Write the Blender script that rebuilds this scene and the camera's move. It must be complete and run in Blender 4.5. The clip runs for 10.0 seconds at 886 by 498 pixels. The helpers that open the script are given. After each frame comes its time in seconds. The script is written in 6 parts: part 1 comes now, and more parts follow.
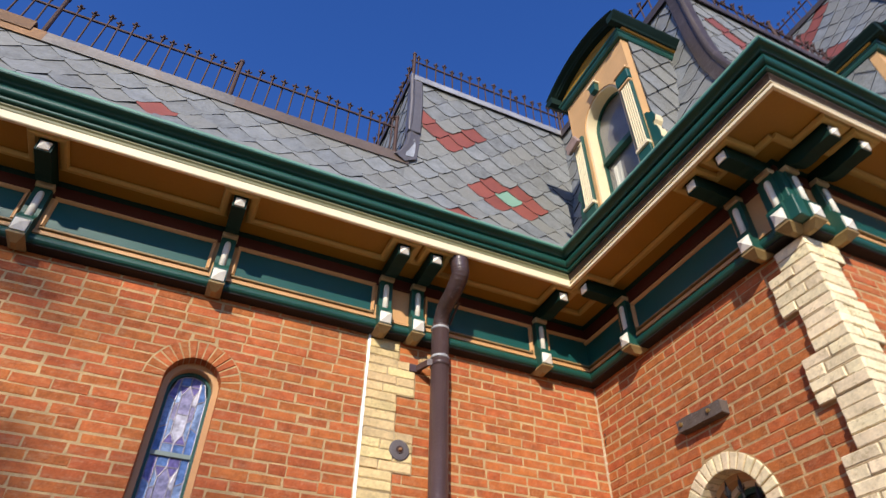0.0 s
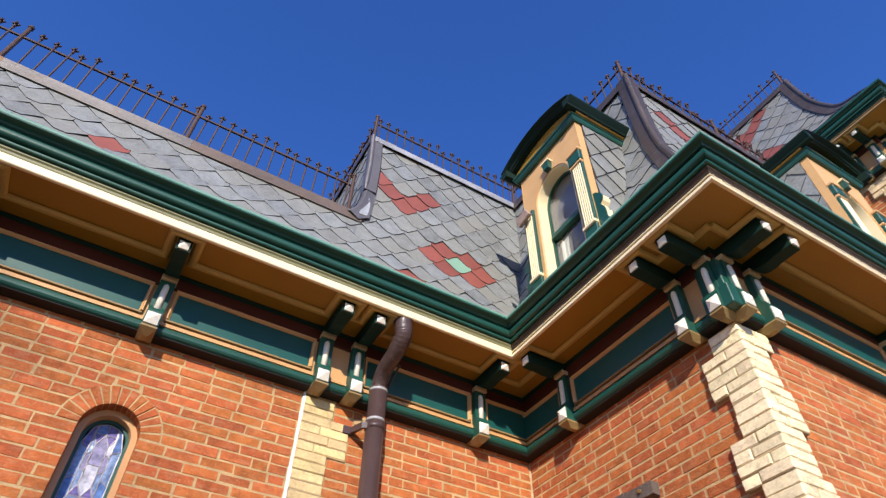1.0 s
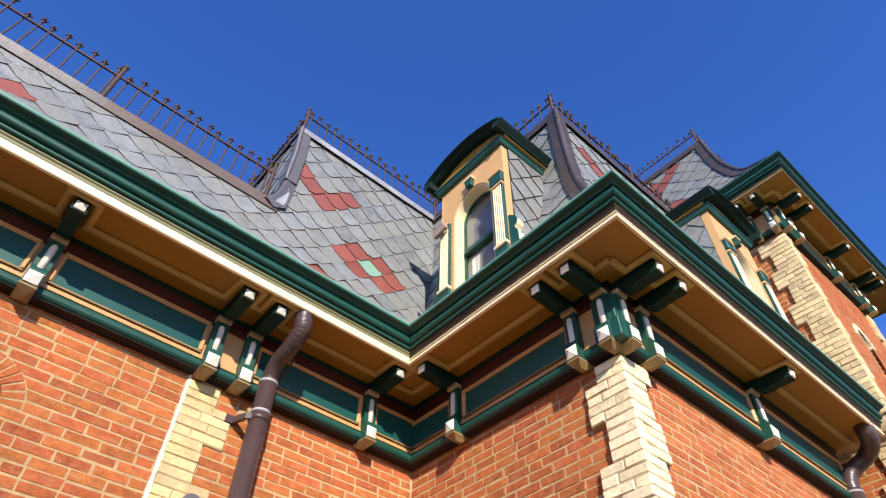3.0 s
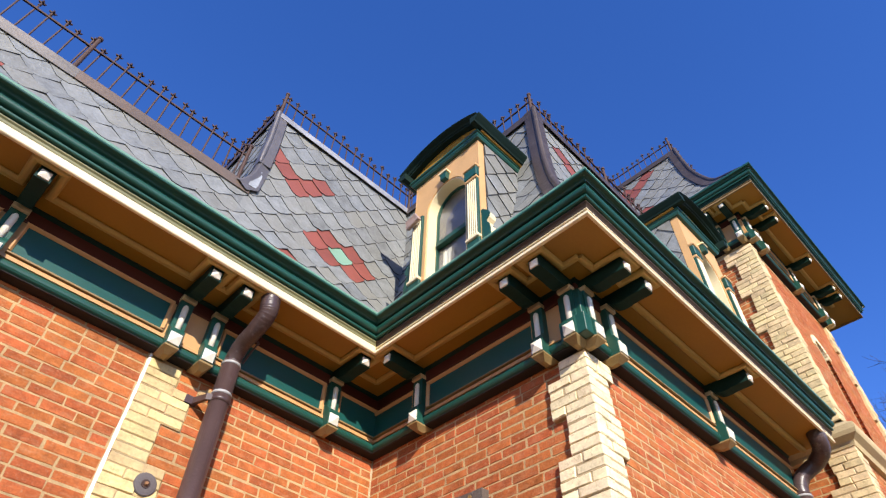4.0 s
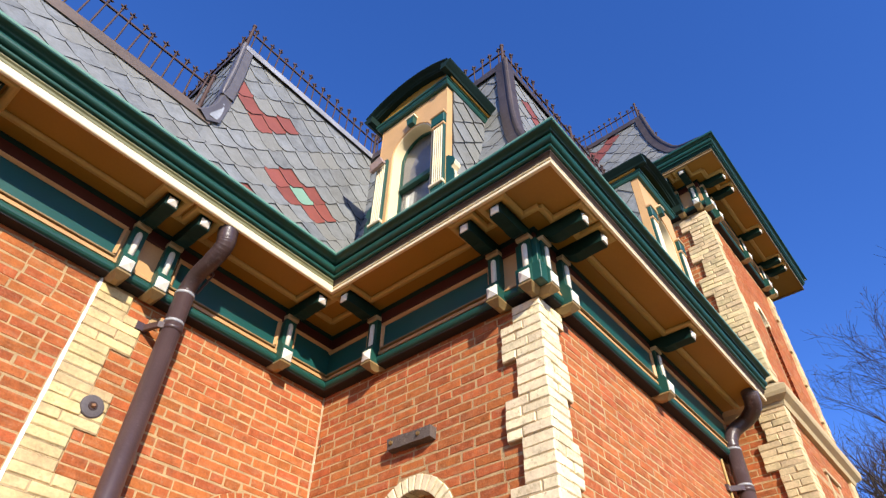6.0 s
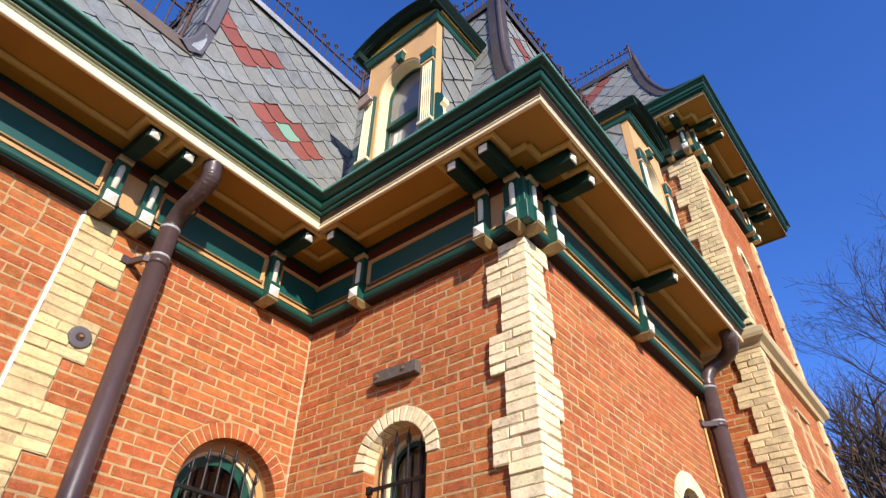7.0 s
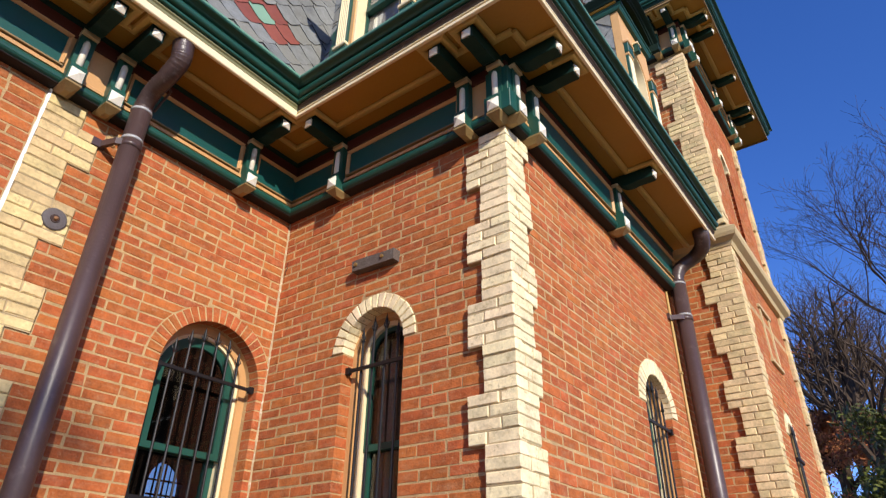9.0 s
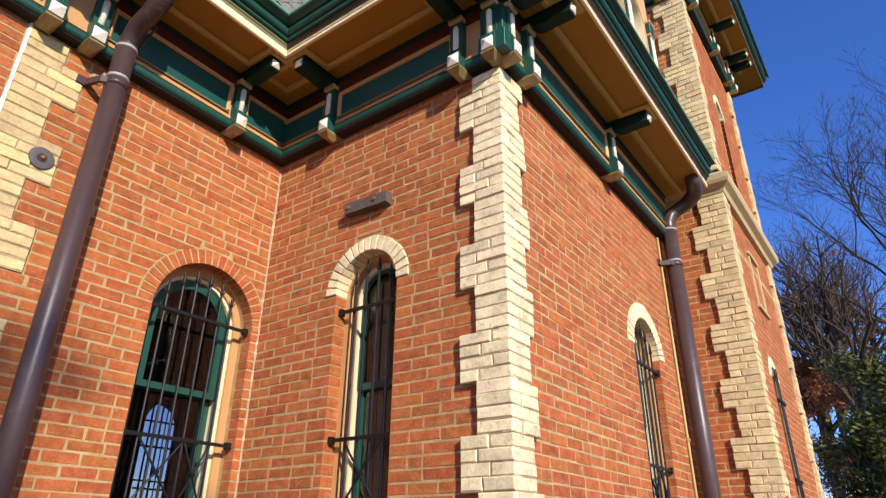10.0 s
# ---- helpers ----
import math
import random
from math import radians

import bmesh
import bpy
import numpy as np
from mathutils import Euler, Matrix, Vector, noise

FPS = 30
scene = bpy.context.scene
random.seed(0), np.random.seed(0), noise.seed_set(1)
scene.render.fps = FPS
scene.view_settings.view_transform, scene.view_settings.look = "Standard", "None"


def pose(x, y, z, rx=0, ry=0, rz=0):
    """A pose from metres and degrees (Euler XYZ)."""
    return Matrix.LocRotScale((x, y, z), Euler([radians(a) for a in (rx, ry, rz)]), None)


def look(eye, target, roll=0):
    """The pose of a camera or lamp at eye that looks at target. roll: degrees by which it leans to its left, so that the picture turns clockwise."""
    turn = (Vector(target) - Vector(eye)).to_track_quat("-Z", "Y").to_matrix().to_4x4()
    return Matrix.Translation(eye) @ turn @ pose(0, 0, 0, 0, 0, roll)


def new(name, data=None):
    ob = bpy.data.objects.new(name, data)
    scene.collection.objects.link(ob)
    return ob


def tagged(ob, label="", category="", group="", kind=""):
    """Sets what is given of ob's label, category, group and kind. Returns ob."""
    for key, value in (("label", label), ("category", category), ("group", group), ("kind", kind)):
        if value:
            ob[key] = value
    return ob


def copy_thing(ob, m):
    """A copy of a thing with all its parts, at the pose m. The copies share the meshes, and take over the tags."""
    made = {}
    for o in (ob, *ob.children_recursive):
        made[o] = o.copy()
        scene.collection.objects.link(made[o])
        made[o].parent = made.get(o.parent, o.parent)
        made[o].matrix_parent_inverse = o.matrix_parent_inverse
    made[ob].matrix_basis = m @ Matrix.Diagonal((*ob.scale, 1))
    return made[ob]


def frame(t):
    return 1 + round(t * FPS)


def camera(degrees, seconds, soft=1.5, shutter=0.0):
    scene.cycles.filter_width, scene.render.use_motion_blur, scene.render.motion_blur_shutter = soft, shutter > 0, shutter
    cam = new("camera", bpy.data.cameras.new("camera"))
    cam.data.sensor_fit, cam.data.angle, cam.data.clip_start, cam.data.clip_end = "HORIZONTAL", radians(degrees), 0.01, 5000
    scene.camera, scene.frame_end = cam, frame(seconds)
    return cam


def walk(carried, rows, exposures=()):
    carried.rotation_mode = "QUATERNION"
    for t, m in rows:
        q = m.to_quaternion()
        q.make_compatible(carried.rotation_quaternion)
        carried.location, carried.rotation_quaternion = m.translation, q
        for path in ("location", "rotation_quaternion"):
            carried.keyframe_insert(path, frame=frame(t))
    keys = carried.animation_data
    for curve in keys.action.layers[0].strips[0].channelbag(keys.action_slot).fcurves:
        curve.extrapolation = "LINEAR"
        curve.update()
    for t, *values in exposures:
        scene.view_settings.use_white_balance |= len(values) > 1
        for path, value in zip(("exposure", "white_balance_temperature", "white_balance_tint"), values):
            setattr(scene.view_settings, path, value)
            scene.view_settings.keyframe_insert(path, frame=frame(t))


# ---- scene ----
import collections

cam = camera(70.5, 10.0, soft=1.25, shutter=0.4)
PATH = [
    (0, (-3.261, -4.051, 1.862), (-2.648, -2.657, 3.159), 0.7),
    (0.5, (-3.245, -4.048, 1.852), (-2.592, -2.764, 3.239), 1.0),
    (1, (-3.24, -4.057, 1.848), (-2.553, -2.859, 3.295), 1.1),
    (1.5, (-3.227, -4.073, 1.845), (-2.497, -2.935, 3.319), 1.2),
    (2, (-3.208, -4.088, 1.827), (-2.432, -2.99, 3.308), 1.3),
    (2.5, (-3.199, -4.094, 1.808), (-2.369, -3.033, 3.286), 1.3),
    (3, (-3.177, -4.087, 1.79), (-2.301, -3.059, 3.266), 1.2),
    (4.5, (-3.109, -4.06, 1.721), (-2.144, -3.11, 3.192), 1.4),
    (5, (-3.096, -4.053, 1.704), (-2.097, -3.116, 3.162), 1.3),
    (5.5, (-3.082, -4.04, 1.674), (-2.044, -3.105, 3.105), 1.3),
    (7, (-3.04, -4.022, 1.611), (-1.835, -3.03, 2.862), 1.0),
    (7.5, (-3.031, -4.024, 1.589), (-1.774, -3.013, 2.771), 1.0),
    (8, (-3.022, -4.02, 1.576), (-1.715, -2.992, 2.687), 0.9),
    (8.5, (-3.001, -4.01, 1.562), (-1.656, -2.971, 2.615), 0.8),
    (9, (-2.996, -4.003, 1.537), (-1.614, -2.955, 2.532), 0.8),
    (9.5, (-2.991, -3.994, 1.506), (-1.572, -2.937, 2.438), 0.6),
    (10, (-2.977, -3.986, 1.485), (-1.521, -2.916, 2.341), 0.6),
]
walk(cam, [(t, look(eye, target, roll)) for t, eye, target, roll in PATH], exposures=[(0, -0.42), (1, -0.18), (2, -0.04), (5.5, -0.02), (7, -0.08), (8, -0.27), (9, -0.40), (10, -0.33)])

# ---- daylight: clear sky, low sun in front of the main wall ----
SUN_EL, SUN_AZ = radians(25.5), radians(29.5)   # azimuth: from the main wall's normal towards -x
world = bpy.data.worlds.new("sky")
scene.world = world
world.use_nodes = True
wn = world.node_tree.nodes
sky = wn.new("ShaderNodeTexSky")
sky.sky_type = "NISHITA"
sky.sun_disc = False
sky.sun_elevation, sky.sun_rotation = SUN_EL, math.pi + SUN_AZ
sky.air_density, sky.dust_density, sky.ozone_density = 1.0, 0.0, 3.5
wn["Background"].inputs["Strength"].default_value = 0.25
deep = wn.new("ShaderNodeHueSaturation")     # a polarised, deep blue autumn sky
deep.inputs["Saturation"].default_value, deep.inputs["Value"].default_value = 1.2, 1.0
world.node_tree.links.new(sky.outputs["Color"], deep.inputs["Color"])
cool = wn.new("ShaderNodeMix")
cool.data_type, cool.blend_type = "RGBA", "MULTIPLY"
cool.inputs["Factor"].default_value, cool.inputs["B"].default_value = 1.0, (0.76, 0.74, 1.12, 1)
world.node_tree.links.new(deep.outputs["Color"], cool.inputs["A"])
world.node_tree.links.new(cool.outputs["Result"], wn["Background"].inputs["Color"])
sun_data = bpy.data.lights.new("sun", "SUN")
sun_data.energy, sun_data.angle, sun_data.color = 7.6, radians(0.53), (1.0, 0.92, 0.80)
sun_ob = new("sun", sun_data)
sun_dir = Vector((-math.sin(SUN_AZ) * math.cos(SUN_EL), -math.cos(SUN_AZ) * math.cos(SUN_EL), math.sin(SUN_EL)))
sun_ob.matrix_world = look(sun_dir * 40, (0, 0, 0))

# ---- materials ----
def surf(name, base, rough=0.6, var=0.2, scale=6.0, fine=60.0, bump=0.15, rand=0.0, metal=0.0, hue=0.0, tint=None, smear=0.0, spots=0.0, spot_color=(0.1, 0.1, 0.1), coat=0.0, bscale=None):
    """A painted, baked or natural surface: colour with coarse and fine variation, relief, and a shift from piece to piece."""
    m = bpy.data.materials.new(name)
    m.use_nodes = True
    t = m.node_tree
    n, l = t.nodes, t.links
    b = n["Principled BSDF"]
    b.inputs["Roughness"].default_value = rough
    b.inputs["Metallic"].default_value = metal
    b.inputs["Coat Weight"].default_value = coat
    geo = n.new("ShaderNodeNewGeometry")
    info = n.new("ShaderNodeObjectInfo")
    big = n.new("ShaderNodeTexNoise")
    big.inputs["Scale"].default_value, big.inputs["Detail"].default_value = scale, 4.0
    small = n.new("ShaderNodeTexNoise")
    small.inputs["Scale"].default_value, small.inputs["Detail"].default_value = fine, 3.0
    for x in (big, small):
        l.new(geo.outputs["Position"], x.inputs["Vector"])

    def math2(op, a, c):
        k = n.new("ShaderNodeMath")
        k.operation = op
        for i, v in enumerate((a, c)):
            if isinstance(v, (int, float)):
                k.inputs[i].default_value = v
            else:
                l.new(v, k.inputs[i])
        return k.outputs[0]

    piece = math2("FRACT", math2("ADD", info.outputs["Random"], geo.outputs["Random Per Island"]), 0.0)
    value = math2("ADD", math2("MULTIPLY", math2("SUBTRACT", big.outputs["Fac"], 0.5), 2.2 * var), math2("MULTIPLY", math2("SUBTRACT", small.outputs["Fac"], 0.5), 1.4 * var))
    value = math2("ADD", value, math2("MULTIPLY", math2("SUBTRACT", piece, 0.5), rand))
    hsv = n.new("ShaderNodeHueSaturation")
    hsv.inputs["Color"].default_value = (*base, 1)
    l.new(math2("ADD", value, 1.0), hsv.inputs["Value"])
    if hue:
        second = math2("FRACT", math2("MULTIPLY", piece, 7.31), 0.0)
        l.new(math2("ADD", 0.5, math2("MULTIPLY", math2("SUBTRACT", second, 0.5), hue)), hsv.inputs["Hue"])
    colour = hsv.outputs["Color"]
    if tint:
        mix = n.new("ShaderNodeMix")
        mix.data_type = "RGBA"
        third = math2("FRACT", math2("MULTIPLY", piece, 13.7), 0.0)
        l.new(math2("MULTIPLY", third, 0.8), mix.inputs["Factor"])
        l.new(colour, mix.inputs["A"])
        mix.inputs["B"].default_value = (*tint, 1)
        colour = mix.outputs["Result"]
    if smear:
        # lime wash and mortar rubbed over the faces in long flat patches
        flat = n.new("ShaderNodeVectorMath")
        flat.operation = "MULTIPLY"
        flat.inputs[1].default_value = (7.0, 7.0, 26.0)
        l.new(geo.outputs["Position"], flat.inputs[0])
        wash = n.new("ShaderNodeTexNoise")
        wash.inputs["Scale"].default_value, wash.inputs["Detail"].default_value, wash.inputs["Roughness"].default_value = 1.0, 6.0, 0.68
        l.new(flat.outputs["Vector"], wash.inputs["Vector"])
        fade = n.new("ShaderNodeMapRange")
        fade.inputs["From Min"].default_value, fade.inputs["From Max"].default_value = 0.50, 0.74
        fade.inputs["To Max"].default_value = smear
        l.new(wash.outputs["Fac"], fade.inputs["Value"])
        mix = n.new("ShaderNodeMix")
        mix.data_type = "RGBA"
        l.new(fade.outputs["Result"], mix.inputs["Factor"])
        l.new(colour, mix.inputs["A"])
        mix.inputs["B"].default_value = (0.50, 0.305, 0.175, 1)
        colour = mix.outputs["Result"]
    if spots:
        s = n.new("ShaderNodeTexNoise")
        s.inputs["Scale"].default_value, s.inputs["Detail"].default_value, s.inputs["Roughness"].default_value = scale * 2.3, 6.0, 0.7
        l.new(geo.outputs["Position"], s.inputs["Vector"])
        ramp = n.new("ShaderNodeMapRange")
        ramp.inputs["From Min"].default_value, ramp.inputs["From Max"].default_value = 0.56, 0.70
        ramp.inputs["To Max"].default_value = spots
        l.new(s.outputs["Fac"], ramp.inputs["Value"])
        mix = n.new("ShaderNodeMix")
        mix.data_type = "RGBA"
        l.new(ramp.outputs["Result"], mix.inputs["Factor"])
        l.new(colour, mix.inputs["A"])
        mix.inputs["B"].default_value = (*spot_color, 1)
        colour = mix.outputs["Result"]
    l.new(colour, b.inputs["Base Color"])
    if bump:
        bp = n.new("ShaderNodeBump")
        bp.inputs["Strength"].default_value, bp.inputs["Distance"].default_value = bump, 0.01
        hn = n.new("ShaderNodeTexNoise")
        hn.inputs["Scale"].default_value, hn.inputs["Detail"].default_value = bscale or fine, 5.0
        l.new(geo.outputs["Position"], hn.inputs["Vector"])
        l.new(hn.outputs["Fac"], bp.inputs["Height"])
        l.new(bp.outputs["Normal"], b.inputs["Normal"])
    return m


def glass(name, colour=(0.02, 0.025, 0.03), rough=0.03, sheen_most=0.9):
    m = bpy.data.materials.new(name)
    m.use_nodes = True
    t = m.node_tree
    n, l = t.nodes, t.links
    clear = n.new("ShaderNodeBsdfTransparent")
    clear.inputs["Color"].default_value = (*colour, 1)
    gloss = n.new("ShaderNodeBsdfGlossy")
    gloss.inputs["Roughness"].default_value = rough
    mix = n.new("ShaderNodeMixShader")
    edge = n.new("ShaderNodeLayerWeight")
    edge.inputs["Blend"].default_value = 0.5
    steep = n.new("ShaderNodeMath")
    steep.operation = "POWER"
    steep.inputs[1].default_value = 4.0
    l.new(edge.outputs["Facing"], steep.inputs[0])
    sheen = n.new("ShaderNodeMath")
    sheen.operation = "MULTIPLY_ADD"
    sheen.inputs[1].default_value, sheen.inputs[2].default_value = sheen_most, 0.05
    l.new(steep.outputs[0], sheen.inputs[0])
    l.new(sheen.outputs[0], mix.inputs["Fac"])
    l.new(clear.outputs["BSDF"], mix.inputs[1])
    l.new(gloss.outputs["BSDF"], mix.inputs[2])
    l.new(mix.outputs["Shader"], n["Material Output"].inputs["Surface"])
    return m


BRICK = surf("red_brick", (0.385, 0.106, 0.031), 0.85, 0.50, 14.0, 75, 0.5, rand=0.30, hue=0.014, spots=0.6, spot_color=(0.47, 0.24, 0.13), smear=0.36)
BRICK.node_tree.nodes["Principled BSDF"].inputs["Specular IOR Level"].default_value = 0.22
MORTAR = surf("mortar", (0.445, 0.300, 0.140), 0.95, 0.45, 9.0, 90, 0.7, spots=0.7, spot_color=(0.33, 0.15, 0.07))
BUFF = surf("buff_brick", (0.78, 0.645, 0.395), 0.85, 0.36, 9.0, 60, 0.5, rand=0.26, hue=0.02, spots=0.8, spot_color=(0.36, 0.26, 0.12), bscale=24)
WARM_BUFF = surf("warm_buff_brick", (0.62, 0.455, 0.215), 0.85, 0.40, 9.0, 45, 0.5, rand=0.30, hue=0.02, spots=0.6, spot_color=(0.34, 0.23, 0.11), bscale=35)
TOWER_BUFF = surf("pale_buff_brick", (0.64, 0.49, 0.26), 0.85, 0.40, 9.0, 45, 0.5, rand=0.30, hue=0.02, spots=0.6, spot_color=(0.38, 0.27, 0.13), bscale=35)
BUFF_MORTAR = surf("buff_mortar", (0.45, 0.335, 0.18), 0.95, 0.25, 6.0, 90, 0.4)
STONE = surf("dressed_stone", (0.50, 0.38, 0.20), 0.85, 0.2, 3.0, 60, 0.4)
GREEN = surf("green_paint", (0.006, 0.062, 0.044), 0.48, 0.18, 3.0, 50, 0.06)
DARK_GREEN = surf("dark_green_paint", (0.005, 0.027, 0.020), 0.6, 0.2, 3.0, 50, 0.06)
PANEL = surf("teal_panel_paint", (0.006, 0.068, 0.058), 0.42, 0.12, 4.0, 50, 0.05)
PEACH = surf("peach_paint", (0.53, 0.285, 0.11), 0.55, 0.10, 4.0, 60, 0.06)
DORMER_PAINT = surf("apricot_paint", (0.60, 0.35, 0.145), 0.55, 0.16, 4.0, 60, 0.08, spots=0.2, spot_color=(0.42, 0.25, 0.13))
FASCIA = surf("fresh_cream_paint", (0.80, 0.67, 0.43), 0.5, 0.06, 4.0, 60, 0.05)
OCHRE = surf("ochre_paint", (0.345, 0.172, 0.012), 0.55, 0.12, 3.0, 60, 0.06)
TAN = surf("tan_paint", (0.47, 0.315, 0.115), 0.55, 0.10, 4.0, 60, 0.06)
CREAM = surf("cream_paint", (0.78, 0.65, 0.40), 0.5, 0.08, 4.0, 60, 0.06, spots=0.2, spot_color=(0.55, 0.42, 0.25))
KEEL = surf("dull_tan_and_rail_shade", (0.25, 0.16, 0.062), 0.6, 0.12, 6.0, 60, 0.06)
BRIGHT = surf("bare_zinc", (0.38, 0.375, 0.37), 0.4, 0.6, 3.0, 40, 0.1, metal=0.3)
WHITE = surf("off_white_paint", (0.74, 0.69, 0.57), 0.5, 0.10, 8.0, 60, 0.08, spots=0.2, spot_color=(0.5, 0.43, 0.32))
OLIVE = surf("olive_paint", (0.20, 0.195, 0.095), 0.55, 0.10, 4.0, 60, 0.06)
MAROON = surf("maroon_paint", (0.07, 0.018, 0.012), 0.55, 0.10, 4.0, 60, 0.06)
SLATE = surf("grey_slate", (0.178, 0.188, 0.190), 0.6, 0.55, 9.0, 50, 1.0, rand=0.42, tint=(0.215, 0.21, 0.18), spots=0.5, spot_color=(0.30, 0.31, 0.30), bscale=26)
# Slate sides coloured near black to draw the shadow line round each slate.
SLATE_EDGE = surf("slate_edge_with_shadow", (0.035, 0.037, 0.04), 0.8, 0.4, 20.0, 60, 0.3)
RED_SLATE = surf("red_slate", (0.225, 0.060, 0.042), 0.6, 0.2, 5.0, 45, 0.3, rand=0.25)
GREEN_SLATE = surf("green_slate", (0.19, 0.33, 0.24), 0.6, 0.15, 5.0, 45, 0.3)
DECK = surf("roof_underlay", (0.05, 0.05, 0.05), 0.9, 0.2)
COPPER = surf("weathered_copper", (0.080, 0.060, 0.050), 0.5, 0.5, 4.0, 40, 0.3, metal=0.35, spots=0.55, spot_color=(0.19, 0.155, 0.13))
RIDGE_METAL = surf("weathered_tin_ridge", (0.14, 0.102, 0.078), 0.5, 0.35, 2.5, 40, 0.15, metal=0.25, spots=0.4, spot_color=(0.24, 0.13, 0.06))
PALE_GREEN = surf("pale_green_paint", (0.125, 0.27, 0.195), 0.6, 0.25, 5.0, 50, 0.1)
LEAD = surf("galvanised_flashing", (0.17, 0.155, 0.15), 0.45, 0.3, 4.0, 40, 0.12, metal=0.5, spots=0.3, spot_color=(0.15, 0.11, 0.09))
IRON = surf("rusty_iron", (0.06, 0.030, 0.022), 0.7, 0.4, 9.0, 80, 0.3, metal=0.2, spots=0.4, spot_color=(0.16, 0.07, 0.04))
BLACK_IRON = surf("black_iron", (0.012, 0.011, 0.012), 0.45, 0.2, 9.0, 80, 0.1, metal=0.3)
PIPE = surf("brown_pipe_paint", (0.068, 0.040, 0.038), 0.38, 0.22, 4.0, 60, 0.10, spots=0.35, spot_color=(0.17, 0.125, 0.115))
BEND = surf("patched_pipe_bend", (0.066, 0.041, 0.039), 0.36, 0.3, 3.2, 50, 0.2, spots=0.6, spot_color=(0.22, 0.20, 0.195))
SOLDER = surf("pipe_joint_sealant", (0.33, 0.33, 0.33), 0.5, 0.2)
CAULK = surf("white_caulk", (0.85, 0.84, 0.80), 0.6, 0.08, 10.0, 60, 0.3)
WOOD = surf("weathered_wood", (0.10, 0.075, 0.06), 0.85, 0.4, 14.0, 70, 0.6, spots=0.5, spot_color=(0.24, 0.22, 0.20))
CURTAIN = surf("pale_curtain", (0.75, 0.72, 0.64), 0.9, 0.06)
# Very dark plaster: the dimness of the rooms is put into its colour.
DARK_ROOM = surf("plaster_with_indoor_shade", (0.06, 0.05, 0.045), 0.9, 0.1)
GRASS_SOIL = surf("dry_lawn", (0.15, 0.108, 0.052), 0.95, 0.4, 0.7, 25, 0.5)
GLASS = glass("window_glass", (0.55, 0.57, 0.57))
DULL_GLASS = glass("old_dusty_window_glass", (0.90, 0.91, 0.90), 0.08, 0.35)

# ---- mesh helpers ----
def part(name, bm, material, parent=None, label="", matrix=None, smooth=False):
    me = bpy.data.meshes.new(name)
    bmesh.ops.recalc_face_normals(bm, faces=bm.faces)
    bm.to_mesh(me)
    bm.free()
    me.materials.append(material)
    if smooth:
        me.polygons.foreach_set("use_smooth", [True] * len(me.polygons))
    ob = new(name, me)
    if parent:
        ob.parent = parent
    if matrix is not None:
        ob.matrix_local = matrix
    if label:
        ob["label"] = label
    return ob


def raw(name, verts, faces, material, parent=None, matrix=None, edge=None, tops=(0,)):
    """A mesh from plain lists, for pieces made in loops."""
    me = bpy.data.meshes.new(name)
    me.from_pydata(verts, [], faces)
    me.materials.append(material)
    if edge:
        me.materials.append(edge)
        slots = np.ones(len(faces), dtype=np.int32)
        slots[list(tops)] = 0
        me.polygons.foreach_set("material_index", slots)
    return link(name, me, parent, matrix)


def link(name, me, parent=None, matrix=None):
    ob = new(name, me)
    if parent:
        ob.parent = parent
    if matrix is not None:
        ob.matrix_local = matrix
    return ob


def empty(name, m, label="", category="", group="", kind=""):
    ob = new(name)
    ob.empty_display_size = 0.1
    ob.matrix_world = m
    return tagged(ob, label, category, group, kind)


def box(bm, x0, x1, y0, y1, z0, z1, bevel=0.0):
    vs = [bm.verts.new((x, y, z)) for z in (z0, z1) for y in (y0, y1) for x in (x0, x1)]
    fs = [bm.faces.new([vs[i] for i in f]) for f in ((0, 2, 3, 1), (4, 5, 7, 6), (0, 1, 5, 4), (2, 6, 7, 3), (0, 4, 6, 2), (1, 3, 7, 5))]
    if bevel:
        es = {e for f in fs for e in f.edges}
        bmesh.ops.bevel(bm, geom=list(es), offset=bevel, segments=1, affect="EDGES")
    return bm


def boxes(*dims, bevel=0.0):
    bm = bmesh.new()
    for d in dims:
        box(bm, *d, bevel=bevel)
    return bm


def prism(bm, poly, a, b, to):
    """Extrudes a closed 2D outline between a and b; to(p, q, s) gives the 3D place."""
    lo = [bm.verts.new(to(p, q, a)) for p, q in poly]
    hi = [bm.verts.new(to(p, q, b)) for p, q in poly]
    bm.faces.new(lo)
    bm.faces.new(hi)
    for i in range(len(poly)):
        j = (i + 1) % len(poly)
        bm.faces.new((lo[i], lo[j], hi[j], hi[i]))
    return bm


def rings(bm, loops, closed=False, caps=True):
    """Skins a row of closed loops with equal counts."""
    vs = [[bm.verts.new(p) for p in lp] for lp in loops]
    k = len(vs[0])
    for a in range(len(vs) if closed else len(vs) - 1):
        b = (a + 1) % len(vs)
        for i in range(k):
            j = (i + 1) % k
            bm.faces.new((vs[a][i], vs[a][j], vs[b][j], vs[b][i]))
    if caps and not closed:
        bm.faces.new(vs[0])
        bm.faces.new(vs[-1])
    return bm


def tube(bm, pts, radii, seg=12):
    """A round tube along 3D points."""
    pts = [Vector(p) for p in pts]
    if isinstance(radii, (int, float)):
        radii = [radii] * len(pts)
    loops, ref = [], None
    for i, p in enumerate(pts):
        d = (pts[min(i + 1, len(pts) - 1)] - pts[max(i - 1, 0)]).normalized()
        if ref is None:
            ref = d.orthogonal().normalized()
        ref = (ref - d * ref.dot(d)).normalized()
        c = d.cross(ref)
        loops.append([p + (ref * math.cos(2 * math.pi * k / seg) + c * math.sin(2 * math.pi * k / seg)) * radii[i] for k in range(seg)])
    return rings(bm, loops)


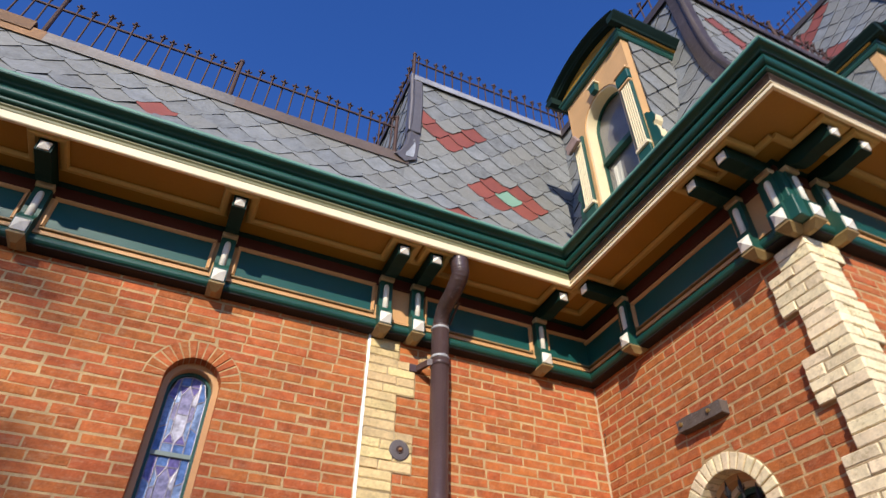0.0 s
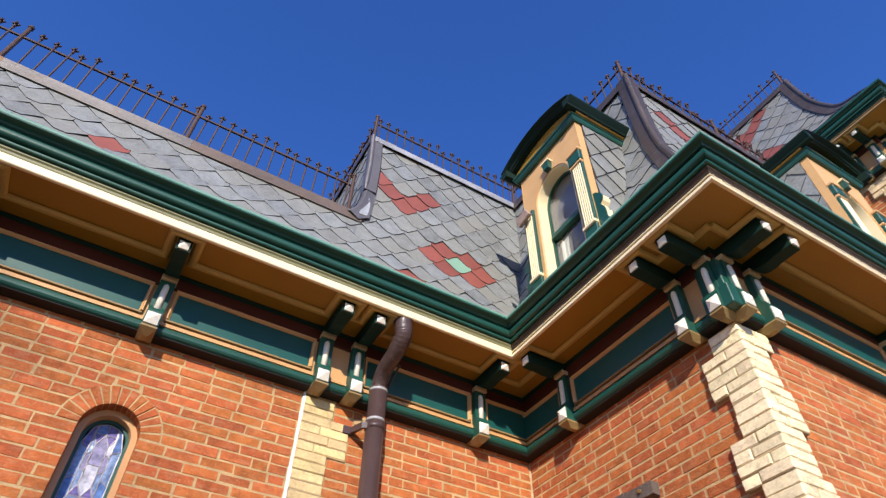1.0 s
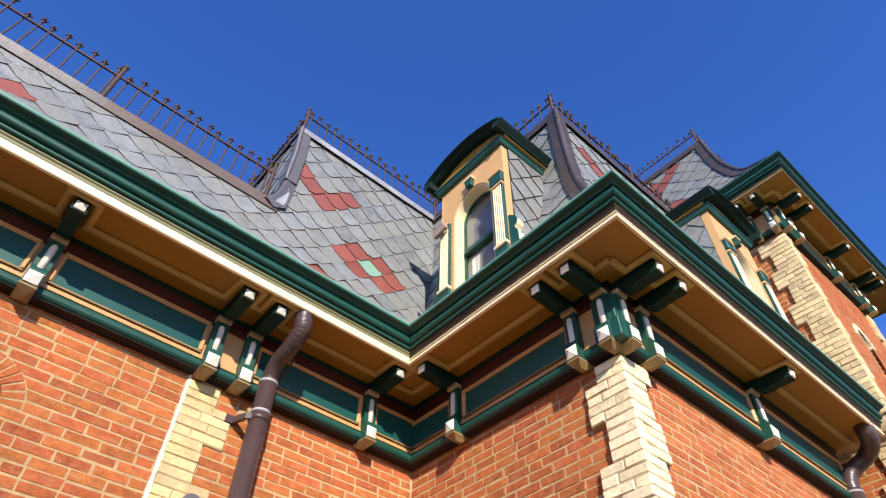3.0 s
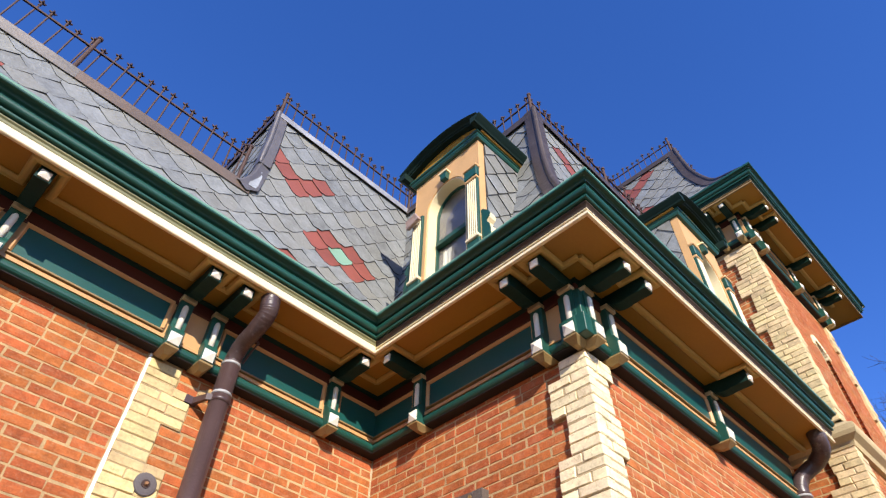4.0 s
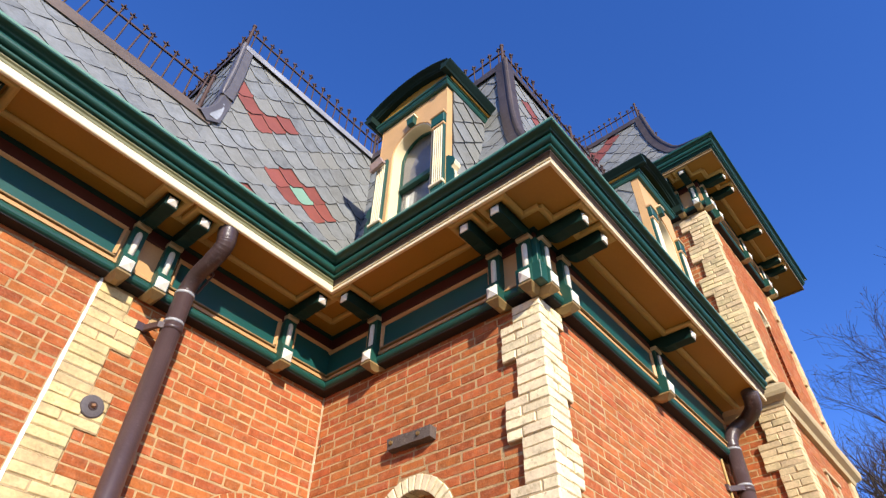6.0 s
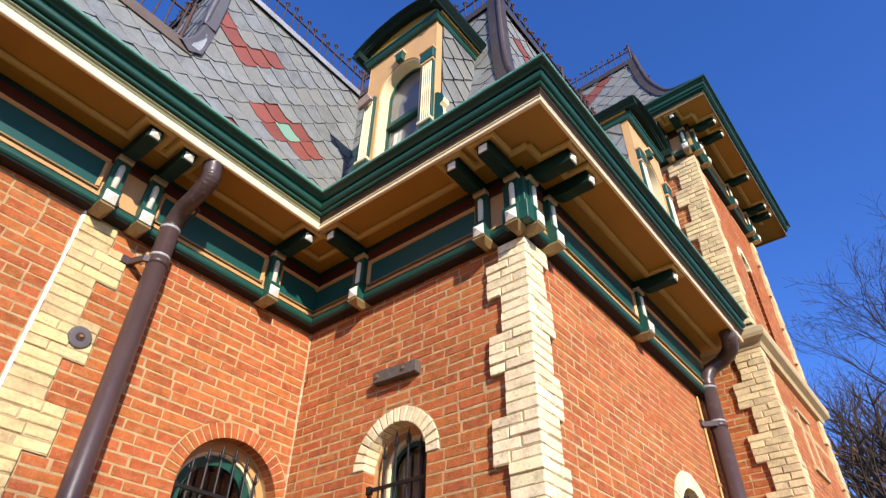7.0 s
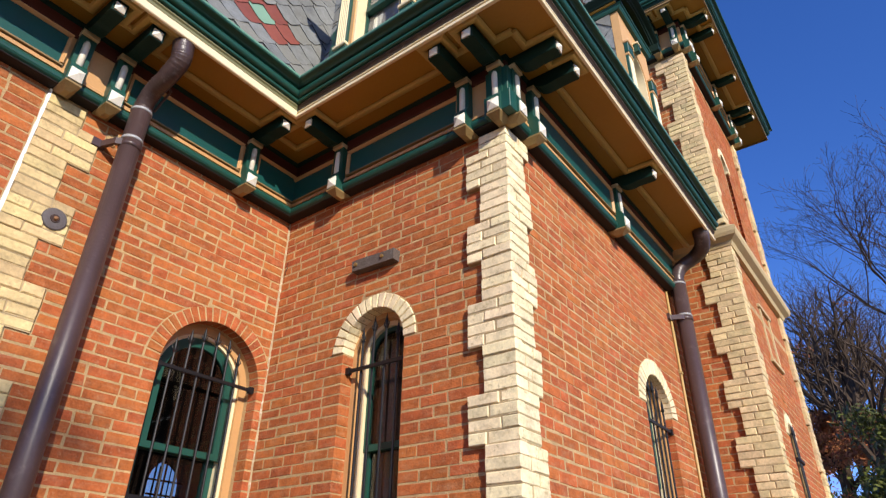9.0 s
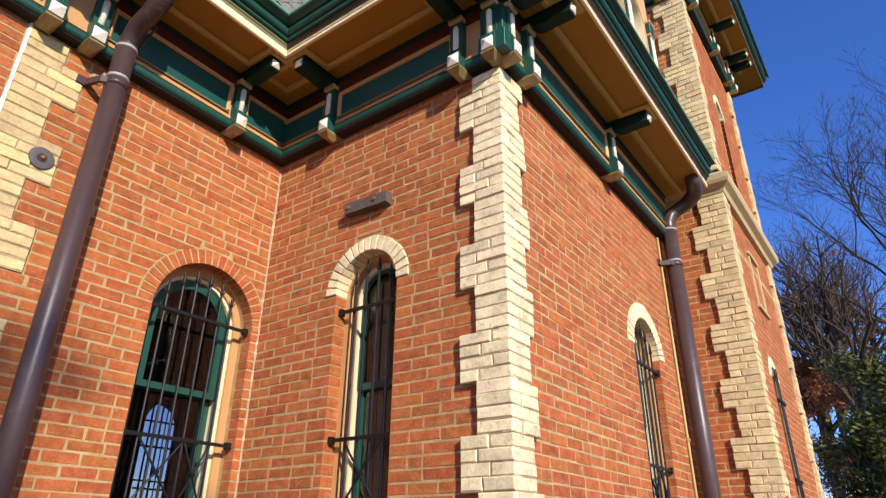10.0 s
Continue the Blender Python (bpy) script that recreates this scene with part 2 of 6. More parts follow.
def plan_sweep(bm, path, profile):
    """Sweeps a closed (side, z) outline along a 2D path with mitred corners; side: to the right of the way."""
    pts = [Vector(p) for p in path]
    loops = []
    for i, p in enumerate(pts):
        d0 = (p - pts[i - 1]).normalized() if i else (pts[1] - p).normalized()
        d1 = (pts[i + 1] - p).normalized() if i < len(pts) - 1 else d0
        n0, n1 = Vector((d0.y, -d0.x)), Vector((d1.y, -d1.x))
        m = (n0 + n1).normalized()
        m /= max(0.3, m.dot(n0))
        loops.append([(p.x + m.x * s, p.y + m.y * s, z) for s, z in profile])
    return rings(bm, loops)


def clip(poly, a, b, c):
    """The part of a convex 2D outline where a*x + b*y <= c."""
    out = []
    for i, p in enumerate(poly):
        q = poly[(i + 1) % len(poly)]
        dp, dq = a * p[0] + b * p[1] - c, a * q[0] + b * q[1] - c
        if dp <= 0:
            out.append(p)
        if (dp < 0 < dq) or (dq < 0 < dp):
            k = dp / (dp - dq)
            out.append((p[0] + k * (q[0] - p[0]), p[1] + k * (q[1] - p[1])))
    return out


# ---- plan: u runs along a wall to the right, the second axis runs into the wall ----
DEPTH = 2.255                      # the wing's projection from the main wall
TOW_X, TOW_Y, TOW_R = 3.85, -2.87, 6.42
TOW_E = TOW_R + 0.33               # the tower roof overhangs farther on its far side
FRAME_A = Matrix.Identity(4)
FRAME_B = Matrix(((0, 1, 0, 0), (-1, 0, 0, 0), (0, 0, 1, 0), (0, 0, 0, 1)))
FRAME_C = Matrix.Translation((0, -DEPTH, 0))
FRAME_TL = Matrix.Translation((TOW_X, TOW_Y, 0)) @ FRAME_B      # u from the tower's front corner is negative towards the wing
FRAME_TF = Matrix.Translation((TOW_X, TOW_Y, 0))
COURSE, BRICK_H, BRICK_L, JOINT = 0.0725, 0.0632, 0.2140, 0.0093
BRICK_TOP = 4.56

# ---- brick walls ----
class Opening:
    """An arched opening: centre, half width, springing height, sill height, and the outer radius of its arch."""

    def __init__(self, u, r, spring, sill, ring):
        self.u, self.r, self.spring, self.sill, self.ring = u, r, spring, sill, ring

    def half(self, z):
        if z < self.sill:
            return 0.0
        if z < self.spring:
            return self.r
        k = self.ring ** 2 - (z - self.spring) ** 2
        return math.sqrt(k) if k > 0 else 0.0


OPEN_STAINED = Opening(-3.265, 0.182, 3.845, 2.30, 0.305)
OPEN_A = Opening(-0.483, 0.418, 2.973, 0.90, 0.530)
OPEN_B = Opening(1.130, 0.285, 3.120, 0.90, 0.390)
OPEN_C = Opening(2.440, 0.315, 3.045, 0.90, 0.450)


def wall_body(bm, u0, u1, z0, z1, thick, holes):
    """A solid wall with arched holes right through."""
    cols, edge = [], u0
    for h in sorted(holes, key=lambda h: h.u):
        cols.append((edge, h.u - h.r, None))
        n = 20
        for i in range(n):
            a0, a1 = math.pi * (1 - i / n), math.pi * (1 - (i + 1) / n)
            cols.append((h.u + h.r * math.cos(a0), h.u + h.r * math.cos(a1), (h, h.spring + h.r * math.sin(a0), h.spring + h.r * math.sin(a1))))
        edge = h.u + h.r
    cols.append((edge, u1, None))

    def block(pts):
        prism(bm, pts, 0.0, thick, lambda p, q, s: (p, s, q))

    for a, b, arc in cols:
        if b - a < 1e-5:
            continue
        if arc is None:
            block([(a, z0), (b, z0), (b, z1), (a, z1)])
        else:
            h, za, zb = arc
            block([(a, za), (b, zb), (b, z1), (a, z1)])
            block([(a, z0), (b, z0), (b, h.sill), (a, h.sill)])
    bmesh.ops.remove_doubles(bm, verts=bm.verts, dist=1e-4)
    return bm


def brick_shape(q, proud, back=0.03, chamfer=0.004):
    """Eight corners and a slightly rounded face; q: left and right at the foot, left and right at the head, foot, head."""
    l0, r0, l1, r1, z0, z1 = q[:6]
    c = chamfer
    v = [(l0, back, z0), (r0, back, z0), (r1, back, z1), (l1, back, z1),
         (l0, -proud + c, z0), (r0, -proud + c, z0), (r1, -proud + c, z1), (l1, -proud + c, z1),
         (l0 + c, -proud, z0 + c), (r0 - c, -proud, z0 + c), (r1 - c, -proud, z1 - c), (l1 + c, -proud, z1 - c)]
    f = [(8, 9, 10, 11)]
    for i in range(4):
        j = (i + 1) % 4
        f += [(i, j, j + 4, i + 4), (i + 4, j + 4, j + 8, i + 8)]
    return v, f


def gap(h, z):
    return -0.003 if z + BRICK_H < h.spring else JOINT


def lay_bricks(u0, u1, z0, z1, holes, left=None, right=None, seed=1):
    """Courses of stretchers with broken joints, cut round holes and stepped edges."""
    rnd = random.Random(seed)
    out = []
    k0, k1 = math.ceil(z0 / COURSE), math.floor(z1 / COURSE)
    for k in range(k0, k1):
        a, b = k * COURSE + JOINT / 2, k * COURSE + JOINT / 2 + BRICK_H
        lo, hi = (left(k) if left else u0), (right(k) if right else u1)
        spans = [[(lo, lo), (hi, hi)]]
        for h in holes:
            w0, w1 = h.half(a), h.half(b)
            if w0 <= 0 and w1 <= 0:
                continue
            if a < h.spring < b:
                w0 = w1 = h.ring
            top = h.spring + h.ring
            if w1 <= 0:
                w1 = w0 * 0.9
                if b - top > 0.022:
                    out.append((h.u - w1 + JOINT, h.u + w1 - JOINT, h.u - w1 + JOINT, h.u + w1 - JOINT, top + 0.008, b, False))
            s, e = spans.pop()
            spans += [[s, (h.u - w0 - gap(h, a), h.u - w1 - gap(h, a))], [(h.u + w0 + gap(h, a), h.u + w1 + gap(h, a)), e]]
        shift = (BRICK_L + JOINT) * (0.5 * (k % 2) + 0.04 * rnd.uniform(-1, 1))
        for s, e in spans:
            first, last = max(s), min(e)
            if last - first < 0.02:
                continue
            step = BRICK_L + JOINT
            cuts, x = [], math.floor((first - shift) / step) * step + shift
            while x < last:
                x += step + rnd.uniform(-0.006, 0.006)
                if rnd.random() < 0.07:
                    x -= 0.105
                if first + 0.06 < x < last - 0.06:
                    cuts.append(x)
            edges = [None] + cuts + [None]
            for i in range(len(edges) - 1):
                l0, l1 = s if edges[i] is None else (edges[i] + JOINT / 2,) * 2
                r0, r1 = e if edges[i + 1] is None else (edges[i + 1] - JOINT / 2,) * 2
                if r0 - l0 > 0.015 and r1 - l1 > 0.015:
                    dz = rnd.uniform(-0.0012, 0.0012)
                    deep = (edges[i] is None and s is not spans[0][0]) or (edges[i + 1] is None and e is not spans[-1][1])
                    out.append((l0, r0, l1, r1, a + dz, b + dz, deep))
    return out


SHARED = {}


def place_bricks(quads, parent, near, material=None, name="brick", proud=0.0024, most=300):
    """The pieces nearest to a place in the wall as parts, the rest joined."""
    material = material or BRICK
    rnd = random.Random(len(quads))
    quads = sorted(quads, key=lambda q: (0.5 * (q[0] + q[1]) - near[0]) ** 2 + (q[4] - near[1]) ** 2)
    for q in quads[:most]:
        l0, r0, l1, r1, a, b, deep = q
        if not deep and abs(l0 - l1) < 1e-5 and abs(r0 - r1) < 1e-5:
            key = (name, material.name, round((r0 - l0) / 0.008), round(proud + rnd.choice((-0.0012, 0, 0.0014)), 4), rnd.randrange(12))
            if key not in SHARED:
                me = bpy.data.meshes.new(name)
                w = key[2] * 0.008
                worn = [rnd.uniform(-0.0030, 0.0030) for _ in range(6)]
                v, f = brick_shape((-worn[0], w + worn[1], -worn[2], w + worn[3], -worn[4], b - a + worn[5]), key[3], chamfer=rnd.uniform(0.003, 0.006))
                v = [(x + rnd.uniform(-0.0028, 0.0028), y, z + rnd.uniform(-0.0026, 0.0026)) for x, y, z in v]
                me.from_pydata(v, [], f)
                me.materials.append(material)
                SHARED[key] = me
            link(name, SHARED[key], parent, Matrix.Translation((l0, 0, a)) @ Matrix.Rotation(rnd.uniform(-0.004, 0.004), 4, "Y"))
        else:
            v, f = brick_shape(q, proud, back=0.10 if deep else 0.03)
            raw(name, v, f, material, parent)
    vs, fs = [], []
    for q in quads[most:]:
        v, f = brick_shape([x + rnd.uniform(-0.002, 0.002) for x in q[:6]], proud + rnd.uniform(-0.0012, 0.0014), back=0.10 if q[6] else 0.03)
        fs += [tuple(i + len(vs) for i in x) for x in f]
        vs += v
    if vs:
        tagged(raw("outer_bricks", vs, fs, material, parent), kind="stuff")


def arch_ring(parent, h, count, material, name, proud, label="", thick=0.10):
    """Voussoirs round an arched opening, each a piece of its own."""
    rnd = random.Random(count)
    for i in range(count):
        a0 = math.pi * (i + 0.085) / count
        a1 = math.pi * (i + 0.915) / count
        r0, r1 = h.r - 0.003, h.ring + rnd.uniform(-0.006, 0.002)
        p = proud + rnd.uniform(-0.002, 0.003)
        pts = []
        for d, e in ((thick, 0.0), (-p + 0.004, 0.0), (-p, 0.004)):
            for r, a in ((r0 + e, a0), (r1 - e, a0), (r1 - e, a1), (r0 + e, a1)):
                da = (e / r) * (1 if a == a0 else -1)
                pts.append((h.u + r * math.cos(a + da), d, h.spring + r * math.sin(a + da)))
        f = [(8, 9, 10, 11)]
        for k in range(4):
            j = (k + 1) % 4
            f += [(k, j, j + 4, k + 4), (k + 4, j + 4, j + 8, k + 8)]
        raw(name, pts, f, material, parent)


WALL_BASE = -0.3
main_left = empty("wall_main_left", FRAME_A, "sunlit red brick wall with one narrow arched window", "wall", kind="structure")
main_right = empty("wall_main_right", FRAME_A, "sunlit red brick wall beside the inner corner", "wall", kind="structure")
wing_side = empty("wall_wing_side", FRAME_B, "red brick wing wall with an arched barred window", "wall", kind="structure")
wing_front = empty("wall_wing_front", FRAME_C, "sunlit red brick wing front wall with buff corner", "wall", kind="structure")
SEAM = -2.10
part("masonry", wall_body(bmesh.new(), -6.4, SEAM, WALL_BASE, BRICK_TOP + 0.52, 0.30, [OPEN_STAINED]), MORTAR, main_left)
part("masonry", wall_body(bmesh.new(), SEAM, 0.0, WALL_BASE, BRICK_TOP + 0.52, 0.30, [OPEN_A]), MORTAR, main_right)
part("masonry", wall_body(bmesh.new(), 0.0, DEPTH, WALL_BASE, BRICK_TOP + 0.52, 0.30, [OPEN_B]), MORTAR, wing_side)
part("masonry", wall_body(bmesh.new(), 0.30, TOW_X, WALL_BASE, BRICK_TOP + 0.52, 0.30, [OPEN_C]), MORTAR, wing_front)

# The toothed buff corners: four long courses, four short ones.
PHASE = 40.0               # foot of a long block on the wing


def long_block(k, phase=PHASE):
    return (k - math.floor(phase + 0.5)) % 8 < 4


def tooth(k, long, short, phase=PHASE):
    return long if long_block(k, phase) else short

# ---- tower: brick shaft with a stone string course ----
TOW_TOP = 8.22
OPEN_T1 = Opening(1.26, 0.19, 7.05, 5.46, 0.28)       # upper front window
OPEN_T2 = Opening(1.00, 0.16, 3.20, 0.90, 0.26)       # lower front window
tower_left = empty("wall_tower_left", FRAME_TL, "red brick tower flank with toothed buff corner", "wall", kind="structure")
tower_front = empty("wall_tower_front", FRAME_TF, "red brick tower front with narrow windows", "wall", kind="structure")
part("masonry", wall_body(bmesh.new(), -3.0, 0.0, WALL_BASE, TOW_TOP + 0.3, 0.30, []), MORTAR, tower_left)
part("masonry", wall_body(bmesh.new(), 0.30, TOW_R - TOW_X, WALL_BASE, TOW_TOP + 0.3, 0.30, [OPEN_T1, OPEN_T2]), MORTAR, tower_front)
tagged(part("wall_tower_back", boxes((TOW_X, TOW_R, 0.13, 0.43, WALL_BASE, TOW_TOP + 0.3), (TOW_R - 0.3, TOW_R, TOW_Y + 0.3, 0.13, WALL_BASE, TOW_TOP + 0.3)), MORTAR), "plain masonry back of the tower", "wall", kind="structure")
part("string_course", rings(bmesh.new(), list(zip(*[[(-o, -DEPTH - TOW_Y + 0.55, z), (-o, -o, z), (TOW_R - TOW_X + o, -o, z), (TOW_R - TOW_X + o, 0.5, z)] for o, z in ((-0.02, 5.12), (0.05, 5.13), (0.07, 5.18), (0.13, 5.22), (0.145, 5.26), (0.145, 5.32), (0.03, 5.41), (-0.02, 5.41))]))), STONE, tower_front, "moulded buff stone string course")

# ---- eaves: mouldings mitred round the corners ----
FA, FB, FC = 1.06, 0.98, 0.96
EAVE_END = 3.46                            # the wing eaves stop short of the tower
SOFFIT = 5.075
TS = 0.82                                  # the tower's eaves are smaller
TOW_CROWN = 8.955


def wing_path(o):
    return [(-6.4, -FA * o), (-FB * o, -FA * o), (-FB * o, -DEPTH - FC * o), (EAVE_END, -DEPTH - FC * o)]


def tower_path(o):
    far = TOW_R + (TOW_E - TOW_R) * min(1.0, max(0.0, (o - 0.15) / 0.3)) + o * TS
    o *= TS
    return [(TOW_X - o, 0.4), (TOW_X - o, TOW_Y - o), (far, TOW_Y - o), (far, 0.4)]


def half_round(o, z, r, n=8, a0=-90, a1=90):
    return [(o + r * math.cos(radians(a0 + (a1 - a0) * i / n)), z + r * math.sin(radians(a0 + (a1 - a0) * i / n))) for i in range(n + 1)]


SOFFIT_TAN = surf("aged_tan_paint", (0.52, 0.355, 0.105), 0.55, 0.14, 4.0, 60, 0.06)
FOOT = surf("dull_tan_umber_paint", (0.28, 0.185, 0.07), 0.6, 0.3, 6.0, 60, 0.1)
# Near-black colour that stands for shade below the rail and in the groove.
BED_PAINT = surf("near_black_shade", (0.012, 0.008, 0.007), 0.8, 0.3, 5.0, 50, 0.1)
# Brown of the wing moulding, darkened so that its shade lies in the colour.
UMBER = surf("brown_paint_with_shade", (0.045, 0.026, 0.014), 0.7, 0.4, 6.0, 50, 0.15, spots=0.5, spot_color=(0.16, 0.10, 0.05))
EAVE_PARTS = (
    ("crown_gutter", GREEN, "green painted crown moulding with the gutter", [(0.50, 5.20), (0.606, 5.165), (0.632, 5.165), (0.636, 5.170), (0.636, 5.184), (0.620, 5.188), (0.620, 5.196)] + half_round(0.634, 5.232, 0.034, 8, -100, 50) + [(0.650, 5.268), (0.650, 5.276), (0.668, 5.280), (0.676, 5.290), (0.690, 5.298), (0.717, 5.301), (0.722, 5.306), (0.722, 5.318), (0.690, 5.318), (0.50, 5.316)]),
    ("gutter_edge", PALE_GREEN, "chalky pale green gutter edge", [(0.645, 5.3185), (0.722, 5.3185), (0.724, 5.330), (0.716, 5.346), (0.674, 5.386), (0.645, 5.386)]),
    ("bed_moulding", OLIVE, "olive bed moulding", [(0.50, 5.117), (0.594, 5.117), (0.597, 5.124), (0.600, 5.136), (0.612, 5.146), (0.612, 5.158), (0.604, 5.162), (0.50, 5.162)], "main"),
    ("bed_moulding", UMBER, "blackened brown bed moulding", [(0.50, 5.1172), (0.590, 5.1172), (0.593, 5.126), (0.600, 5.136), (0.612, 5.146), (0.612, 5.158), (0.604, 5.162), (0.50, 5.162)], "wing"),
    ("fascia", FASCIA, "cream fascia board", [(0.574, 5.044), (0.592, 5.044), (0.598, 5.050), (0.598, 5.108), (0.592, 5.116), (0.574, 5.116)], "main"),
    ("fascia", FASCIA, "narrow cream fascia strip", [(0.574, 5.044), (0.594, 5.044), (0.598, 5.048), (0.598, 5.070), (0.592, 5.078), (0.574, 5.078)], "wing"),
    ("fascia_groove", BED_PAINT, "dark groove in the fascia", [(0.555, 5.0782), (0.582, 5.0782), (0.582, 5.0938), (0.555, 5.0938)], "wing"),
    ("fascia_fillet", FASCIA, "thin cream fillet", [(0.555, 5.094), (0.592, 5.094), (0.595, 5.097), (0.595, 5.103), (0.592, 5.106), (0.555, 5.106)], "wing"),
    ("fascia_head", KEEL, "dull tan head of the fascia", [(0.555, 5.1062), (0.578, 5.1062), (0.578, 5.1168), (0.555, 5.1168)], "wing"),
    ("soffit_board", OCHRE, "ochre soffit boards", [(0.0, SOFFIT), (0.573, SOFFIT), (0.573, SOFFIT + 0.05), (0.0, SOFFIT + 0.06)]),
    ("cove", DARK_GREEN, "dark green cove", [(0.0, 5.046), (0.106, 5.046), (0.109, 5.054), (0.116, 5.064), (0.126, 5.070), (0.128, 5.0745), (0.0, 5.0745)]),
    ("upper_band", MAROON, "maroon band", [(0.0, 4.945), (0.097, 4.945), (0.105, 4.955), (0.105, 5.0455), (0.0, 5.0455)]),
    ("frieze_board", PEACH, "peach frieze board", [(0.0, 4.640), (0.090, 4.640), (0.090, 4.985), (0.0, 4.985)]),
    ("rail", GREEN, "green half-round rail", [(0.0, 4.535), (0.074, 4.535)] + half_round(0.076, 4.576, 0.040) + [(0.074, 4.617), (0.0, 4.617)]),
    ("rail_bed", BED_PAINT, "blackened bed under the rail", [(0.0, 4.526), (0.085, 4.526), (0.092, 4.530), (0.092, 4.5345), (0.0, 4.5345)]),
    ("lower_band", PEACH, "peach band", [(0.0, 4.6175), (0.102, 4.6175), (0.102, 4.642), (0.098, 4.650), (0.0, 4.650)]),
)


def eaves_set(name, label, path, lift, swap={}, tower=False):
    thing = empty(name, Matrix.Identity(4), label, "cornice", kind="structure")
    for part_name, material, part_label, profile, *run in EAVE_PARTS:
        first_, last_ = (0, 4) if tower or not run else (0, 2) if run == ["main"] else (1, 4)
        if tower and run == ["main"]:
            continue
        loops = list(zip(*[[(x, y, lift(z)) for x, y in path(o)[first_:last_]] for o, z in profile]))
        part(part_name, rings(bmesh.new(), loops), swap.get(part_name, material), thing, part_label)
    return thing


def tower_lift(z):
    return TOW_CROWN + (z - 5.294) * 0.9


eaves = eaves_set("eaves_cornice", "painted wooden eaves cornice in green, ochre and cream", wing_path, lambda z: z)
tower_eaves = eaves_set("tower_cornice", "painted wooden tower cornice in green, ochre and cream", tower_path, tower_lift, {"fascia": KEEL, "fascia_fillet": KEEL, "bed_moulding": DARK_GREEN, "gutter_edge": GREEN}, True)

part("corner_block", boxes((-0.156, 0.06, -DEPTH - 0.156, -DEPTH + 0.06, 4.531, 4.70), (-0.125, 0.06, -DEPTH - 0.125, -DEPTH + 0.06, 4.7002, 4.963), bevel=0.004), GREEN, eaves, "green corner block between the brackets")

BAYS_A = (-5.82, -4.56, -3.30, -2.04, -1.765, -0.597)
BAYS_B = (0.700, 2.000, 2.285)
BAYS_C = (-0.015, 0.262, 1.830)
TR = TOW_R - TOW_X
BAYS_TL = (-0.26, -0.01)
BAYS_TF = (0.03, 0.34, 1.45, TR - 0.27, TR - 0.01)


def frieze_panel(frame, u0, u1):
    """A sunk teal panel in a bevelled peach frame."""
    thing = empty("frieze_panel", frame, "sunk teal panel in a peach moulded frame under the eaves", "panel", "panels of the eaves frieze")
    z0, z1, w = 4.657, 4.918 if frame is FRAME_B else 4.943, 0.024
    o = 0.0965 if frame is FRAME_A else 0.0905
    part("panel", boxes((u0 + w, u1 - w, -o - 0.004, -o + 0.01, z0 + w, z1 - w)), PANEL, thing, "dark teal painted panel")
    for name, a, b, c, d in (("rail", u0, u1, z0, z0 + w), ("rail", u0, u1, z1 - w, z1), ("stile", u0, u0 + w, z0 + w, z1 - w), ("stile", u1 - w, u1, z0 + w, z1 - w)):
        bm = bmesh.new()
        if name == "rail":
            prof = [(0.0, c), (0.026, c), (0.026, c + 0.010), (0.010, d), (0.0, d)] if c == z0 else [(0.0, c), (0.010, c), (0.026, d - 0.010), (0.026, d), (0.0, d)]
            prism(bm, prof, a, b, lambda p, q, s: (s, -o - p, q))
        else:
            prof = [(0.0, a), (0.026, a), (0.026, a + 0.010), (0.010, b), (0.0, b)] if a == u0 else [(0.0, a), (0.010, a), (0.026, b - 0.010), (0.026, b), (0.0, b)]
            prism(bm, prof, c, d, lambda p, q, s: (q, -o - p, s))
        # The bottom rail is peach too; its underside shade is put in as darker tan.
        part(name, bm, KEEL if c == z0 and name == "rail" else PEACH, thing)
    return thing


def soffit_trim(parent, frame, arms, u0, u1, f, lift=lambda z: z):
    """Tan moulding on the soffit, stepping out round the bracket arms."""
    o1, o2, w = 0.285 * f, 0.536 * f, 0.096 * min(1.0, f)
    pts = [(u0, -o1)]
    for i, a in enumerate(arms):
        pair = i and a - arms[i - 1] < 0.35
        if pair:
            pts = pts[:-1] + [(a - w, -o1 - 0.06 * f)]
            pts[-1:] = [(arms[i - 1] + w, -o1 - 0.06 * f), (a - w, -o1 - 0.06 * f)]
        else:
            pts.append((a - w, -o1))
        pts += [(a - w, -o2), (a + w, -o2), (a + w, -o1)]
    pts.append((u1, -o1))
    z = lift(SOFFIT)
    ob = part("soffit_moulding", plan_sweep(bmesh.new(), pts, [(-0.028, z - 0.001), (-0.030, z - 0.012), (-0.018, z - 0.026), (0.004, z - 0.034), (0.020, z - 0.034), (0.032, z - 0.014), (0.028, z - 0.001)]), SOFFIT_TAN, parent, "tan soffit moulding")
    ob.matrix_local = frame
    return ob


